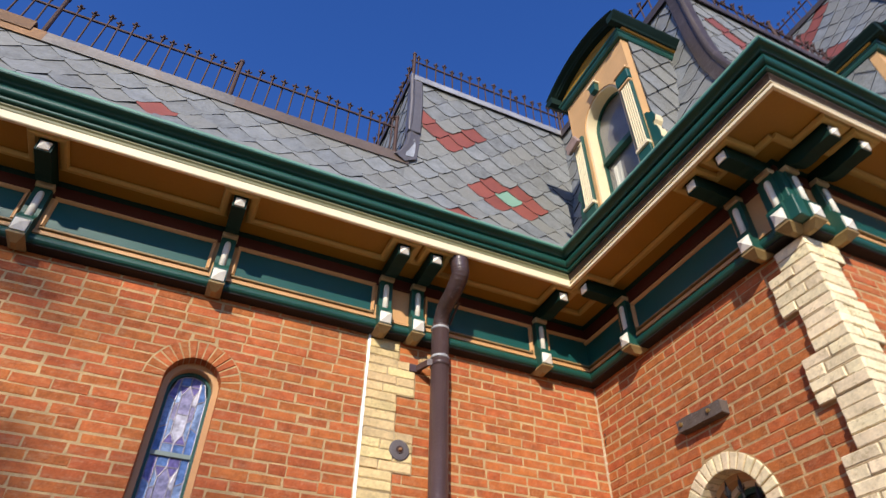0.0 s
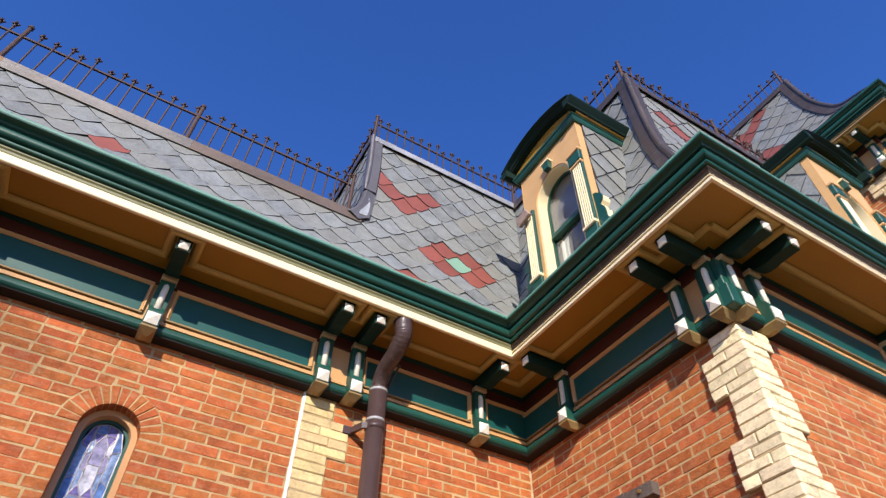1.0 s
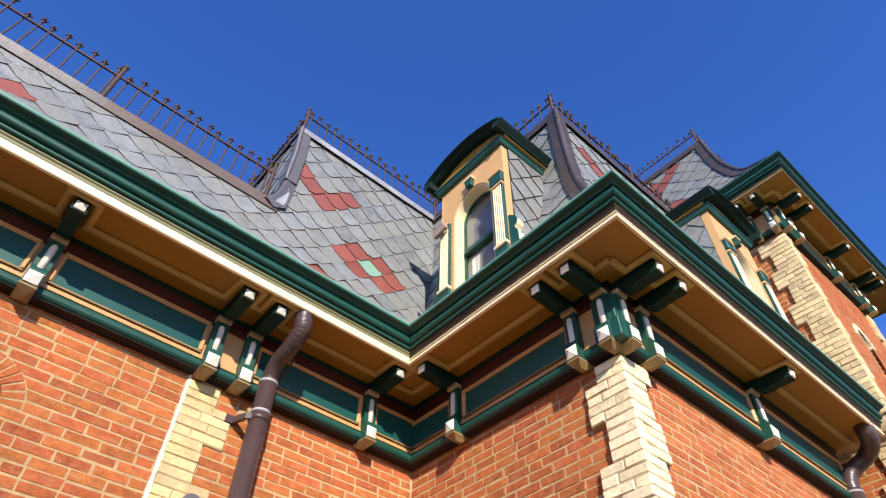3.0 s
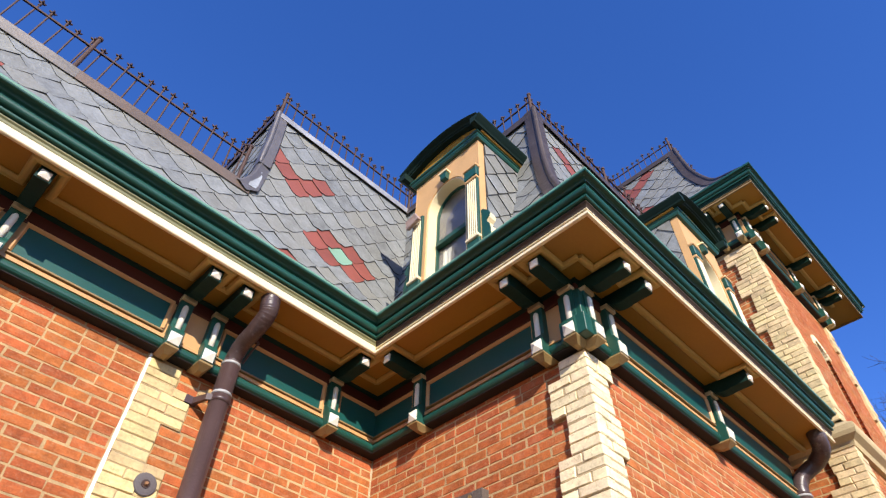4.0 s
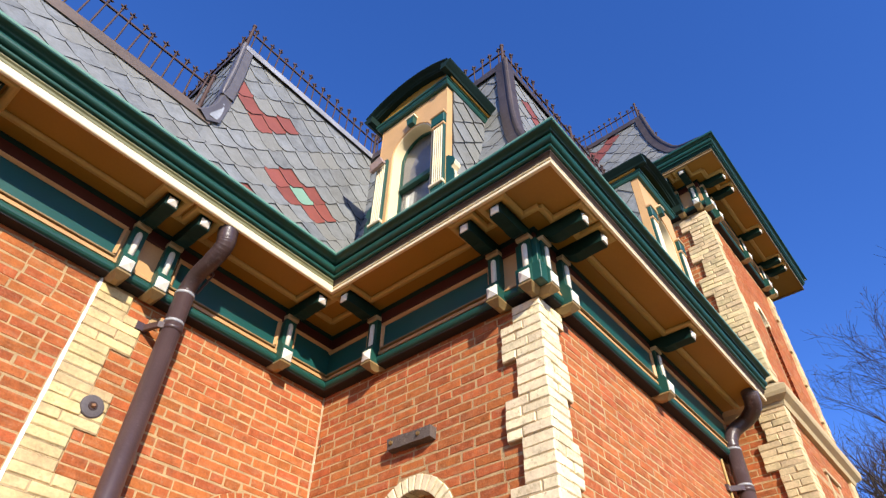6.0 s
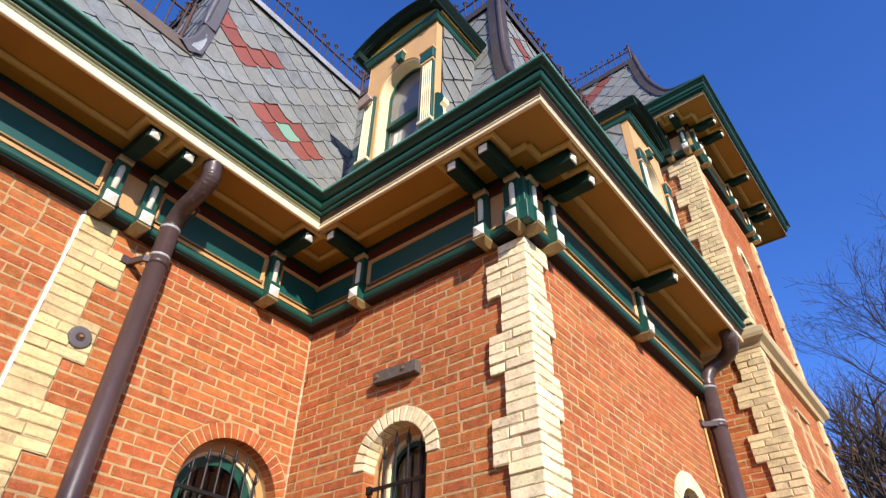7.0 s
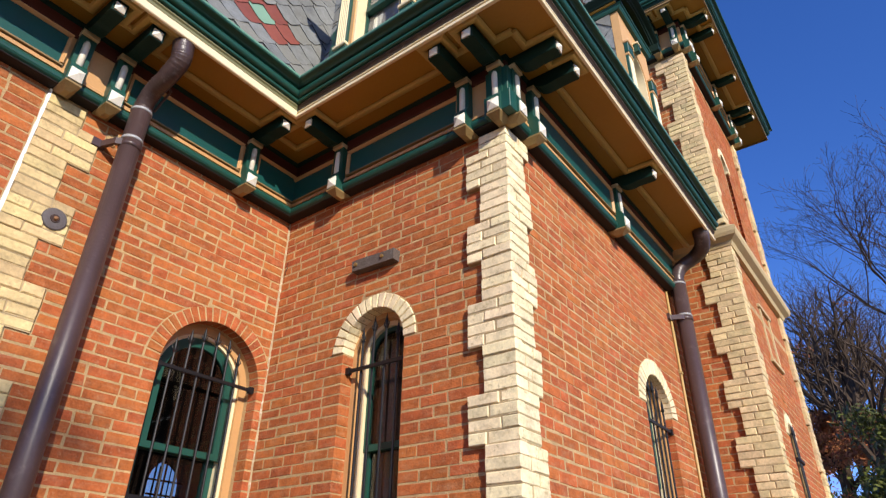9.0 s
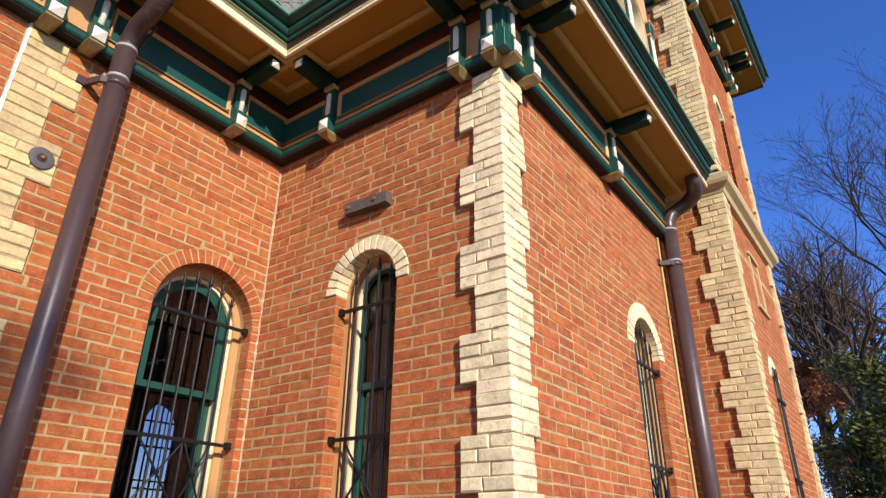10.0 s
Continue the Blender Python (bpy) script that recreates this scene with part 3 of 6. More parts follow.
def build_bracket():
    """A console: keeled drop block, shaft with a cream roll, cap, and an arm under the soffit with a pyramid end."""
    b = empty("eaves_bracket", Matrix.Identity(4), "green wooden eaves bracket with cream pyramid blocks", "bracket", "brackets under the eaves")
    w = 0.054
    bm = bmesh.new()
    prism(bm, [(0.0, 4.531), (0.180, 4.531), (0.180, 4.662), (0.168, 4.690), (0.150, 4.700), (0.144, 4.722), (0.144, 4.964), (0.0, 4.964)], -w, w, lambda p, q, s: (s, -p, q))
    shaft = part("shaft", bm, GREEN, b)
    bm = bmesh.new()
    rings(bm, [[(-w, 0.0, 4.530), (w, 0.0, 4.530), (w, -0.188, 4.530), (-w, -0.188, 4.530)], [(-w, 0.0, 4.518), (w, 0.0, 4.518), (w, -0.185, 4.518), (-w, -0.185, 4.518)], [(-0.018, -0.07, 4.478), (0.018, -0.07, 4.478), (0.018, -0.130, 4.480), (-0.018, -0.130, 4.480)]])
    part("keel", bm, FOOT, shaft, "dull tan underside of the drop block")

    def pyramid(y, z, hw, hz, rise):
        m = bmesh.new()
        base = [m.verts.new(p) for p in ((-hw, y, z - hz), (hw, y, z - hz), (hw, y, z + hz), (-hw, y, z + hz))]
        lip = [m.verts.new((v.co.x, y - 0.010, v.co.z)) for v in base]
        tip = m.verts.new((0, y - 0.010 - rise, z))
        m.faces.new(base)
        for i in range(4):
            j = (i + 1) % 4
            m.faces.new((base[i], base[j], lip[j], lip[i]))
            m.faces.new((lip[i], lip[j], tip))
        return m

    part("pyramid_block", pyramid(-0.180, 4.590, 0.045, 0.048, 0.024), WHITE, shaft, "off-white pyramid block")
    bm = bmesh.new()
    arc = [math.pi * i / 8 for i in range(9)]
    loops = [[(r * math.cos(a), -0.143 - r * math.sin(a), z) for a in arc] for z, r in ((4.668, 0.024), (4.890, 0.024), (4.912, 0.021), (4.926, 0.014), (4.932, 0.004))]
    rings(bm, loops)
    part("roll", bm, WHITE, shaft, "off-white half-round roll", smooth=True)
    part("cap", boxes((-w - 0.004, w + 0.004, -0.168, 0.0, 4.9645, 5.004), bevel=0.003), CAP_TAN, b, "tan cap")
    bm = bmesh.new()
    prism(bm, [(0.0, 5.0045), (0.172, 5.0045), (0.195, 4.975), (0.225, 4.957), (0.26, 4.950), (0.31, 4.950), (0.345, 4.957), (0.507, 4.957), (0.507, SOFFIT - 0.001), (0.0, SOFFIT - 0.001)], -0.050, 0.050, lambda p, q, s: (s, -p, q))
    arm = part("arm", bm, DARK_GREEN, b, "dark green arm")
    part("end_block", pyramid(-0.507, 5.000, 0.035, 0.034, 0.022), WHITE, arm, "off-white pyramid end")
    return b


CAP_TAN = surf("pale_tan_paint", (0.60, 0.46, 0.26), 0.55, 0.15, 6.0, 60, 0.06)
bracket = build_bracket()
first = True
TOWER_Z = Matrix.Translation((0, 0, tower_lift(0.0))) @ Matrix.Diagonal((0.9, 0.84, 0.9, 1))
for frame_m, us, f in ((FRAME_A, BAYS_A, 1.05), (FRAME_B, BAYS_B, 0.98), (FRAME_C, BAYS_C, 0.96), (FRAME_TL, BAYS_TL, 0), (FRAME_TF, BAYS_TF, 0)):
    for u in us:
        m = frame_m @ Matrix.Translation((u, 0, 0)) @ (Matrix.Diagonal((1, f, 1, 1)) if f else TOWER_Z)
        if first:
            bracket.matrix_world, first = m, False
        else:
            copy_thing(bracket, Matrix.Identity(4)).matrix_world = m
for frame_m, spans in ((FRAME_A, ((-5.74, -4.64), (-4.48, -3.38), (-3.22, -2.12), (-1.685, -0.677), (-0.517, -0.07))), (FRAME_B, ((0.07, 0.62), (0.78, 1.935))), (FRAME_C, ((0.342, 1.75), (1.91, 3.42))), (FRAME_TF @ Matrix.Translation((0, 0, tower_lift(0.0))) @ Matrix.Diagonal((1, 0.9, 0.9, 1)), ((0.42, 1.37), (1.53, TR - 0.35)))):
    for a, c in spans:
        frieze_panel(frame_m, a, c)
soffit_trim(eaves, FRAME_A, BAYS_A, -6.4, -0.285 * FB, FA)
soffit_trim(eaves, FRAME_B, BAYS_B, 0.285 * FA, DEPTH + 0.285 * FC, FB)
soffit_trim(eaves, FRAME_C, BAYS_C, -0.285 * FB, EAVE_END - 0.03, FC)
soffit_trim(tower_eaves, FRAME_TF, BAYS_TF, -0.285 * TS, TR + 0.285 * TS, TS, tower_lift)
soffit_trim(tower_eaves, FRAME_TL, BAYS_TL, -1.2, 0.285 * TS, TS, tower_lift)

# ---- mansard roofs: slates on a flared profile ----
PROFILE = [(0.66, 5.275), (0.53, 5.42), (0.41, 5.60), (0.303, 5.83), (0.228, 6.02), (0.165, 6.27), (0.118, 6.51), (0.075, 6.80), (0.042, 7.10), (0.006, 7.50), (-0.042, 8.10), (-0.047, 8.17)]
ROOF_TOP = 8.17
WING_PROFILE = [(0.66, 5.275), (0.51, 5.42), (0.37, 5.60), (0.245, 5.83), (0.155, 6.02), (0.070, 6.27), (0.0, 6.48), (-0.058, 6.72), (-0.102, 6.98), (-0.130, 7.25), (-0.150, 7.60), (-0.168, 8.10), (-0.170, 8.17)]


def same_height(o, a, b):
    """The place on profile b at the height of place o on profile a."""
    z = a[-1][1]
    for (o0, z0), (o1, z1) in zip(a, a[1:]):
        if o >= o1:
            z = z0 + (z1 - z0) * (o - o0) / (o1 - o0)
            break
    for (o0, z0), (o1, z1) in zip(b, b[1:]):
        if z <= z1:
            return o0 + (o1 - o0) * (z - z0) / (z1 - z0)
    return b[-1][0]


def along(profile, s):
    """Place, and direction up the slope, at a length s along the profile."""
    for (o0, z0), (o1, z1) in zip(profile, profile[1:]):
        d = math.hypot(o1 - o0, z1 - z0)
        if s <= d or (o1, z1) == profile[-1]:
            k = s / d
            return o0 + k * (o1 - o0), z0 + k * (z1 - z0), (o1 - o0) / d, (z1 - z0) / d
        s -= d


def total(profile):
    return sum(math.hypot(b[0] - a[0], b[1] - a[1]) for a, b in zip(profile, profile[1:]))


def cut(profile, z):
    out = [p for p in profile if p[1] < z]
    a, b = out[-1], profile[len(out)]
    k = (z - a[1]) / (b[1] - a[1])
    return out + [(a[0] + k * (b[0] - a[0]), z)]


SLATE_W, SLATE_E, SLATE_S = 0.315, 0.165, 1.148


def slate_face(name, frame, profile, lo, hi, reds, label, u_ref=0.0, near=(0, 6), most=300, seed=3, greens=(), s_ref=SLATE_S, cut_side=0.034):
    """A face of diamond slates with clipped sides; lo(o), hi(o): its ends along the wall at a place of the profile; reds, greens: (row, half step) of the coloured ones."""
    w, e = SLATE_W, SLATE_E
    rnd = random.Random(seed)
    roof = empty(name, frame, label, "roof", kind="structure")
    bm = bmesh.new()
    rows = []
    for o, z in profile:
        rows.append((bm.verts.new((lo(o), -o + 0.012, z - 0.004)), bm.verts.new((hi(o), -o + 0.012, z - 0.004))))
    for a, b in zip(rows, rows[1:]):
        bm.faces.new((a[0], a[1], b[1], b[0]))
    part("roof_deck", bm, DECK, roof)
    length = total(profile)
    pieces = []
    for r in range(math.ceil((0.05 - s_ref) / e), math.floor((length - s_ref) / e) + 1):
        s = s_ref + r * e
        o, z, do, dz = along(profile, s)
        reach = min(2.05 * e, length - s)
        if reach < 0.03:
            continue
        o1, z1 = along(profile, s + reach)[:2]
        t = Vector((0, -(o1 - o), z1 - z))
        span = t.length
        t.normalize()
        nrm = Vector((0, -t.z, t.y))
        a0, a1 = min(lo(o), lo(o1)) - w, max(hi(o), hi(o1)) + w
        for i in range(math.floor((a0 - u_ref) / w), math.ceil((a1 - u_ref) / w) + 1):
            uc = u_ref + (i + 0.5 * (r % 2)) * w
            half = 2 * i + r % 2
            rnd = random.Random(r * 1009 + half + seed)
            j, tilt = rnd.uniform(-0.010, 0.010), rnd.uniform(-0.012, 0.012)
            hw, side = w / 2 - 0.0015, e - cut_side
            if span < side:
                hw, side = hw * span / side, span
            poly = [(uc - rnd.uniform(0.034, 0.052), j + 0.004 + rnd.uniform(-0.004, 0.010)), (uc + rnd.uniform(-0.012, 0.012), j + rnd.uniform(-0.001, 0.010)), (uc + rnd.uniform(0.032, 0.052), j + rnd.uniform(0.0, 0.010)), (uc + hw * 0.6, side * 0.5 + rnd.uniform(-0.006, 0.006)), (uc + hw, side + tilt)] + ([(uc + hw, span), (uc - hw, span)] if span > side + 0.01 else []) + [(uc - hw, side - tilt)]
            k = (lo(o1) - lo(o)) / span
            poly = clip(poly, -1, k, -lo(o))
            if len(poly) > 2:
                k = (hi(o1) - hi(o)) / span
                poly = clip(poly, 1, -k, hi(o))
            if len(poly) < 3:
                continue
            base = Vector((0, -o, z))
            th, lift = 0.006 + rnd.uniform(0, 0.004), rnd.uniform(0.0, 0.008)
            vs = []
            for d in (0.0, th):
                for u, v in poly:
                    p = base + t * v + nrm * (d + 0.009 * max(0.0, 1 - v / (1.9 * e)) + lift * (1 - v / e))
                    vs.append((u, p.y, p.z))
            m = len(poly)
            fs = [tuple(range(m, 2 * m))] + [(x, (x + 1) % m, (x + 1) % m + m, x + m) for x in range(m)]
            mat = RED_SLATE if (r, half) in reds else GREEN_SLATE if (r, half) in greens else SLATE
            pieces.append((math.hypot(uc - near[0], z - near[1]) - (9 if mat != SLATE else 0), vs, fs, mat))
    pieces.sort(key=lambda p: p[0])
    for _, vs, fs, mat in pieces[:most]:
        raw("slate", vs, fs, mat, roof, edge=SLATE_EDGE)
    av, af, tops = [], [], []
    for _, vs, fs, mat in pieces[most:]:
        tops.append(len(af))
        af += [tuple(k + len(av) for k in f) for f in fs]
        av += vs
    if av:
        tagged(raw("outer_slates", av, af, SLATE, roof, edge=SLATE_EDGE, tops=tops), kind="stuff")
    return roof


LEFT_TOP = 6.55
HIP_X = -1.88


def hip_left(o):
    return HIP_X - max(0.0, o) * 0.55


FLOWER = ((0, 2), (0, -2), (1, 1), (1, -1), (-1, 1), (-1, -1))
VEE = ((4, -4), (5, -3), (6, -2), (5, -5), (6, -6), (-4, -4))
slate_face("roof_main_left", FRAME_A, cut(PROFILE, LEFT_TOP), lambda o: -6.4, hip_left, ((-3, -21),), "grey slate mansard slope below an iron cresting", u_ref=-0.812, near=(-3.0, 6.2), cut_side=0.04)
slate_face("roof_main_right", FRAME_A, PROFILE, hip_left, lambda o: -FB * same_height(o, PROFILE, WING_PROFILE), FLOWER + VEE, "grey slate mansard slope with a red and green slate flower", u_ref=-0.812, near=(-1.0, 6.5), greens=((0, 0),))
slate_face("roof_wing_side", FRAME_B, WING_PROFILE, lambda o: FA * same_height(o, WING_PROFILE, PROFILE), lambda o: DEPTH + FC * o, (), "grey slate mansard slope round an arched dormer", u_ref=0.1, near=(1.6, 6.5))
slate_face("roof_wing_front", FRAME_C, WING_PROFILE, lambda o: -FB * o, lambda o: TOW_X if o < 0.3 else TOW_X - (TOW_X - EAVE_END) * (o - 0.3) / 0.36, ((8, 2), (7, 3), (6, 4)), "grey slate mansard slope with red slates above the wing front", u_ref=0.25, near=(0.8, 6.8))
slate_face("roof_main_return", Matrix.Translation((HIP_X, 0, 0)) @ FRAME_B, [(max(0.0, o) * 0.55 + 0.0005 * (8.2 - z), z) for o, z in PROFILE if z > 6.2], lambda o: -3.2, lambda o: o / 0.55 if o > 0.006 else 0.0, ((0, 0), (1, -1), (2, 0), (0, -2)), "narrow slate slope beside the raised roof", u_ref=-0.1, near=(0, 7), s_ref=0.02)
TOWER_PROFILE = [(0.53, 8.93), (0.42, 9.09), (0.28, 9.28), (0.13, 9.47), (-0.02, 9.67), (-0.12, 9.87), (-0.195, 10.07), (-0.29, 10.35), (-0.37, 10.64), (-0.445, 11.11), (-0.50, 11.56)]
slate_face("roof_tower_left", FRAME_TL, TOWER_PROFILE, lambda o: -3.0 - o, lambda o: o, ((13, -7), (12, -8), (11, -9), (10, -10), (12, -10), (6, -8), (5, -9), (5, -7)), "steep flared slate tower roof with red slates", u_ref=0.0, near=(-0.4, 10.5), most=160, s_ref=0.4)
slate_face("roof_tower_front", FRAME_TF, TOWER_PROFILE, lambda o: -o, lambda o: TR + 0.33 + o, (), "steep flared slate tower roof", u_ref=0.0, near=(0.4, 10.5), most=100, s_ref=0.4)
tagged(part("flat_roof", boxes((HIP_X + 0.02, TOW_X, 0.021, 4.0, ROOF_TOP - 0.08, ROOF_TOP - 0.01), (0.18, TOW_X, -DEPTH + 0.18, 0.02, ROOF_TOP - 0.08, ROOF_TOP - 0.01), (-6.4, HIP_X + 0.02, -0.09, 4.0, LEFT_TOP - 0.08, LEFT_TOP - 0.01), (TOW_X + 0.51, TOW_E - 0.51, TOW_Y + 0.51, 0.0, 11.46, 11.55)), DECK), "dark flat roof behind the cresting", "roof", kind="structure")

# ---- metal ridges and hips ----
metal = empty("roof_flashing", Matrix.Identity(4), "weathered sheet metal ridges and hips on the slate roofs", "flashing", kind="structure")


def ridge(name, pts, z0, z1, material, label=""):
    """A folded metal strip along the head of a slope, facing to the right of its way."""
    bm = bmesh.new()
    plan_sweep(bm, pts, [(-0.10, z1 - 0.012), (0.020, z1 - 0.012), (0.034, z0), (0.040, z0), (0.030, z1 + 0.004), (0.012, z1 + 0.012), (-0.10, z1 + 0.012)])
    part(name, bm, material, metal, label)


ridge("left_ridge", [(-6.4, -0.128), (-5.14, -0.128)], 6.420, 6.552, surf("rusted_tin_ridge", (0.26, 0.135, 0.055), 0.7, 0.5, 5.0, 40, 0.2, spots=0.5, spot_color=(0.14, 0.07, 0.04)), "rusted tin ridge")
ridge("left_ridge", [(-5.139, -0.128), (-3.60, -0.128)], 6.420, 6.55, surf("pale_zinc_ridge", (0.20, 0.178, 0.155), 0.5, 0.5, 3.0, 40, 0.15, metal=0.25, spots=0.5, spot_color=(0.20, 0.13, 0.08)), "pale weathered zinc ridge")
ridge("left_ridge", [(-3.599, -0.128), (HIP_X - 0.05, -0.128)], 6.420, 6.55, RIDGE_METAL, "brown weathered tin ridge")
ridge("ridge_patch", [(-5.62, -0.133), (-5.25, -0.133)], 6.50, 6.632, surf("rusty_sheet", (0.17, 0.088, 0.036), 0.7, 0.3, 9.0, 40, 0.2), "rusty orange patch on the ridge")
ridge("main_ridge", [(HIP_X - 0.02, 0.028), (0.16, 0.028)], 8.075, 8.175, BRIGHT, "bright galvanised ridge")
ridge("return_ridge", [(HIP_X, 3.0), (HIP_X, 0.018)], 8.03, 8.165, COPPER, "brown copper ridge")
ridge("wing_ridge", [(0.158, 0.0), (0.158, -DEPTH + 0.158), (TOW_X, -DEPTH + 0.158)], 8.04, 8.165, COPPER, "brown copper ridge")
ridge("tower_ridge", [(TOW_X + 0.485, 0.0), (TOW_X + 0.485, TOW_Y + 0.485), (TOW_E - 0.485, TOW_Y + 0.485)], 11.44, 11.56, COPPER, "brown copper ridge")


def hip(name, pts, side_a, side_b, width, material, roll, label=""):
    """A roll along a hip with flat wings of sheet metal to both sides."""
    bm = bmesh.new()
    tube(bm, pts, roll, 10)
    for sgn in (side_a, side_b):
        rows_ = []
        for p in pts:
            p = Vector(p)
            q = p + Vector(sgn) * width
            rows_.append([bm.verts.new(v) for v in (p, q, q + Vector((0.0, 0.0, -0.004)) - Vector((0.012, 0.012, 0)), p - Vector((0.012, 0.012, 0.004)))])
        for a, b in zip(rows_, rows_[1:]):
            for k in range(4):
                bm.faces.new((a[k], a[(k + 1) % 4], b[(k + 1) % 4], b[k]))
    part(name, bm, material, metal, label, smooth=False)


WFINE = [along(WING_PROFILE, total(WING_PROFILE) * i / 40)[:2] for i in range(41)]
FINE = [along(PROFILE, total(PROFILE) * i / 40)[:2] for i in range(41)]
hip("wing_hip", [(-FB * o - 0.036, -DEPTH - FC * o - 0.036, z + 0.010) for o, z in WFINE if z > 5.50], (0.03, 1, 0), (1, 0.03, 0), 0.15, COPPER, 0.030, "brown copper hip with a roll")
hip("main_hip", [(hip_left(o) - 0.01, -o - 0.034, z + 0.006) for o, z in FINE if z > 6.96], (0, 1, 0), (1, 0, 0), 0.13, LEAD, [0.012, 0.022, 0.027] + [0.028] * (sum(z > 6.96 for _, z in FINE) - 3), "grey sheet metal hip with a roll")
# flared foot of the main hip; its bright reflection is added as a pale patch
foot, spot = [], []
for k in range(15):
    q = k / 14
    z = 7.06 - 0.55 * q
    o = same_height(-z, [(-b, b) for a, b in PROFILE], PROFILE)
    out = 0.030 + 0.030 * q ** 2
    x0, x1 = hip_left(o) - 0.020 - 0.13 * q ** 2.5, hip_left(o) + 0.125 - 0.03 * q
    dip = 0.075 * q ** 3
    foot.append([(x0, -o + 0.02, z), (x0 + 0.008, -o - out + 0.012, z), (x0 + 0.03, -o - out - 0.012, z - 0.2 * dip), ((x0 + x1) / 2, -o - out - 0.004, z - dip), (x1 - 0.02, -o - out * 0.85, z + 0.1 * dip), (x1, -o - out * 0.8, z + 0.3 * dip), (x1, -o + 0.02, z + 0.3 * dip)])
    if 4 <= k <= 13:
        w = (0.004, 0.016, 0.026, 0.032, 0.036, 0.040, 0.042, 0.044, 0.044, 0.040)[k - 4]
        c = x1 - 0.052 - 0.030 * q
        spot.append([(c - w, -o - out * 0.8, z - 0.3 * dip), (c - w, -o - out - 0.004, z - 0.3 * dip), (c + w, -o - out * 0.85 - 0.004, z), (c + w, -o - out * 0.8, z)])
part("hip_foot", rings(bmesh.new(), foot), LEAD, metal, "flared grey foot of the hip")
part("bare_spot", rings(bmesh.new(), spot), surf("painted_zinc_glint", (0.44, 0.45, 0.44), 0.35, 0.45, 9.0, metal=0.3, spots=0.4, spot_color=(0.25, 0.28, 0.26)), metal, "bright reflection on the hip foot, made as a pale patch")
TFINE = [along(TOWER_PROFILE, total(TOWER_PROFILE) * i / 30)[:2] for i in range(31)]
hip("tower_hip", [(TOW_X - o - 0.036, TOW_Y - o - 0.036, z + 0.010) for o, z in TFINE if z > 9.05], (0.03, 1, 0), (1, 0.03, 0), 0.16, COPPER, 0.032, "brown copper hip with a roll")
hip("tower_far_hip", [(TOW_E + o + 0.018, TOW_Y - o - 0.018, z + 0.008) for o, z in TFINE], (-0.05, 1, 0), (-1, 0.05, 0), 0.12, COPPER, 0.032, "brown copper hip with a roll")

# ---- windows ----
def arch_loop(u, r, spring, foot, n=24):
    """The outline of an arched opening, from the foot on one side round to the other."""
    return [(u - r, foot)] + [(u + r * math.cos(math.pi * (1 - i / n)), spring + r * math.sin(math.pi * (1 - i / n))) for i in range(n + 1)] + [(u + r, foot)]


def arch_band(bm, u, r0, r1, spring, foot, d0, d1, n=24):
    """A solid band between two arched outlines, from depth d0 to d1."""
    a, b = arch_loop(u, r0, spring, foot, n), arch_loop(u, r1, spring, foot, n)
    loops = [[(p[0], d0, p[1]), (q[0], d0, q[1]), (q[0], d1, q[1]), (p[0], d1, p[1])] for p, q in zip(a, b)]
    return rings(bm, loops)


def arch_sheet(bm, u, r, spring, foot, d, n=24, thick=0.004):
    prism(bm, arch_loop(u, r, spring, foot, n), d, d + thick, lambda p, q, s: (p, s, q))
    return bm


def sash_window(name, frame, h, label, meet, curtain=(), mouth=0.055, face=0.042, bead=0.018, stile=0.042, back=(0.095, 0.13)):
    """A box frame with a peach lining, a cream bead and two green sashes."""
    w = empty(name, frame, label, "window", kind="structure")
    r = h.r
    part("lining", arch_band(bmesh.new(), h.u, r - face, r + 0.02, h.spring, h.sill, mouth, mouth + 0.11), PEACH, w, "peach painted lining")
    part("bead", arch_band(bmesh.new(), h.u, r - face - bead, r - face - 0.0001, h.spring, h.sill, mouth + back[0] - 0.025, mouth + 0.15), CREAM, w, "cream bead")
    part("window_sill", boxes((h.u - r - 0.03, h.u + r + 0.03, -0.05, 0.24, h.sill - 0.09, h.sill), bevel=0.008), STONE, w, "stone sill")
    s = r - face - bead - 0.0005
    for nm, z0, arch, d in (("upper_sash", meet, True, mouth + back[0]), ("lower_sash", h.sill, False, mouth + back[1])):
        bm = bmesh.new()
        t = stile
        if arch:
            arch_band(bm, h.u, s - t, s, h.spring, z0, d, d + 0.034)
            box(bm, h.u - s + t, h.u + s - t, d, d + 0.034, z0, z0 + 0.045)
        else:
            box(bm, h.u - s, h.u - s + t, d, d + 0.034, z0, meet + 0.04)
            box(bm, h.u + s - t, h.u + s, d, d + 0.034, z0, meet + 0.04)
            box(bm, h.u - s + t, h.u + s - t, d, d + 0.034, z0, z0 + 0.07)
            box(bm, h.u - s + t, h.u + s - t, d, d + 0.034, meet, meet + 0.04)
        sash = part(nm, bm, GREEN, w, "green painted sash")
        g = bmesh.new()
        if arch:
            arch_sheet(g, h.u, s - t + 0.004, h.spring, z0 + 0.04, d + 0.015)
        else:
            box(g, h.u - s + t - 0.004, h.u + s - t + 0.004, d + 0.015, d + 0.019, z0 + 0.065, meet + 0.004)
        pane = part("pane", g, GLASS, sash, "dark reflecting glass")
        pane.visible_shadow = False
    for a, b, z0, z1 in curtain:
        bm = bmesh.new()
        pts = [(a + (b - a) * i / 14, mouth + 0.24 + 0.012 * math.sin(i * 1.9)) for i in range(15)]
        rings(bm, [[(x, y, z0), (x, y, z1), (x, y + 0.004, z1), (x, y + 0.004, z0)] for x, y in pts])
        part("curtain", bm, CURTAIN, w, "pale hanging curtain")
    return w


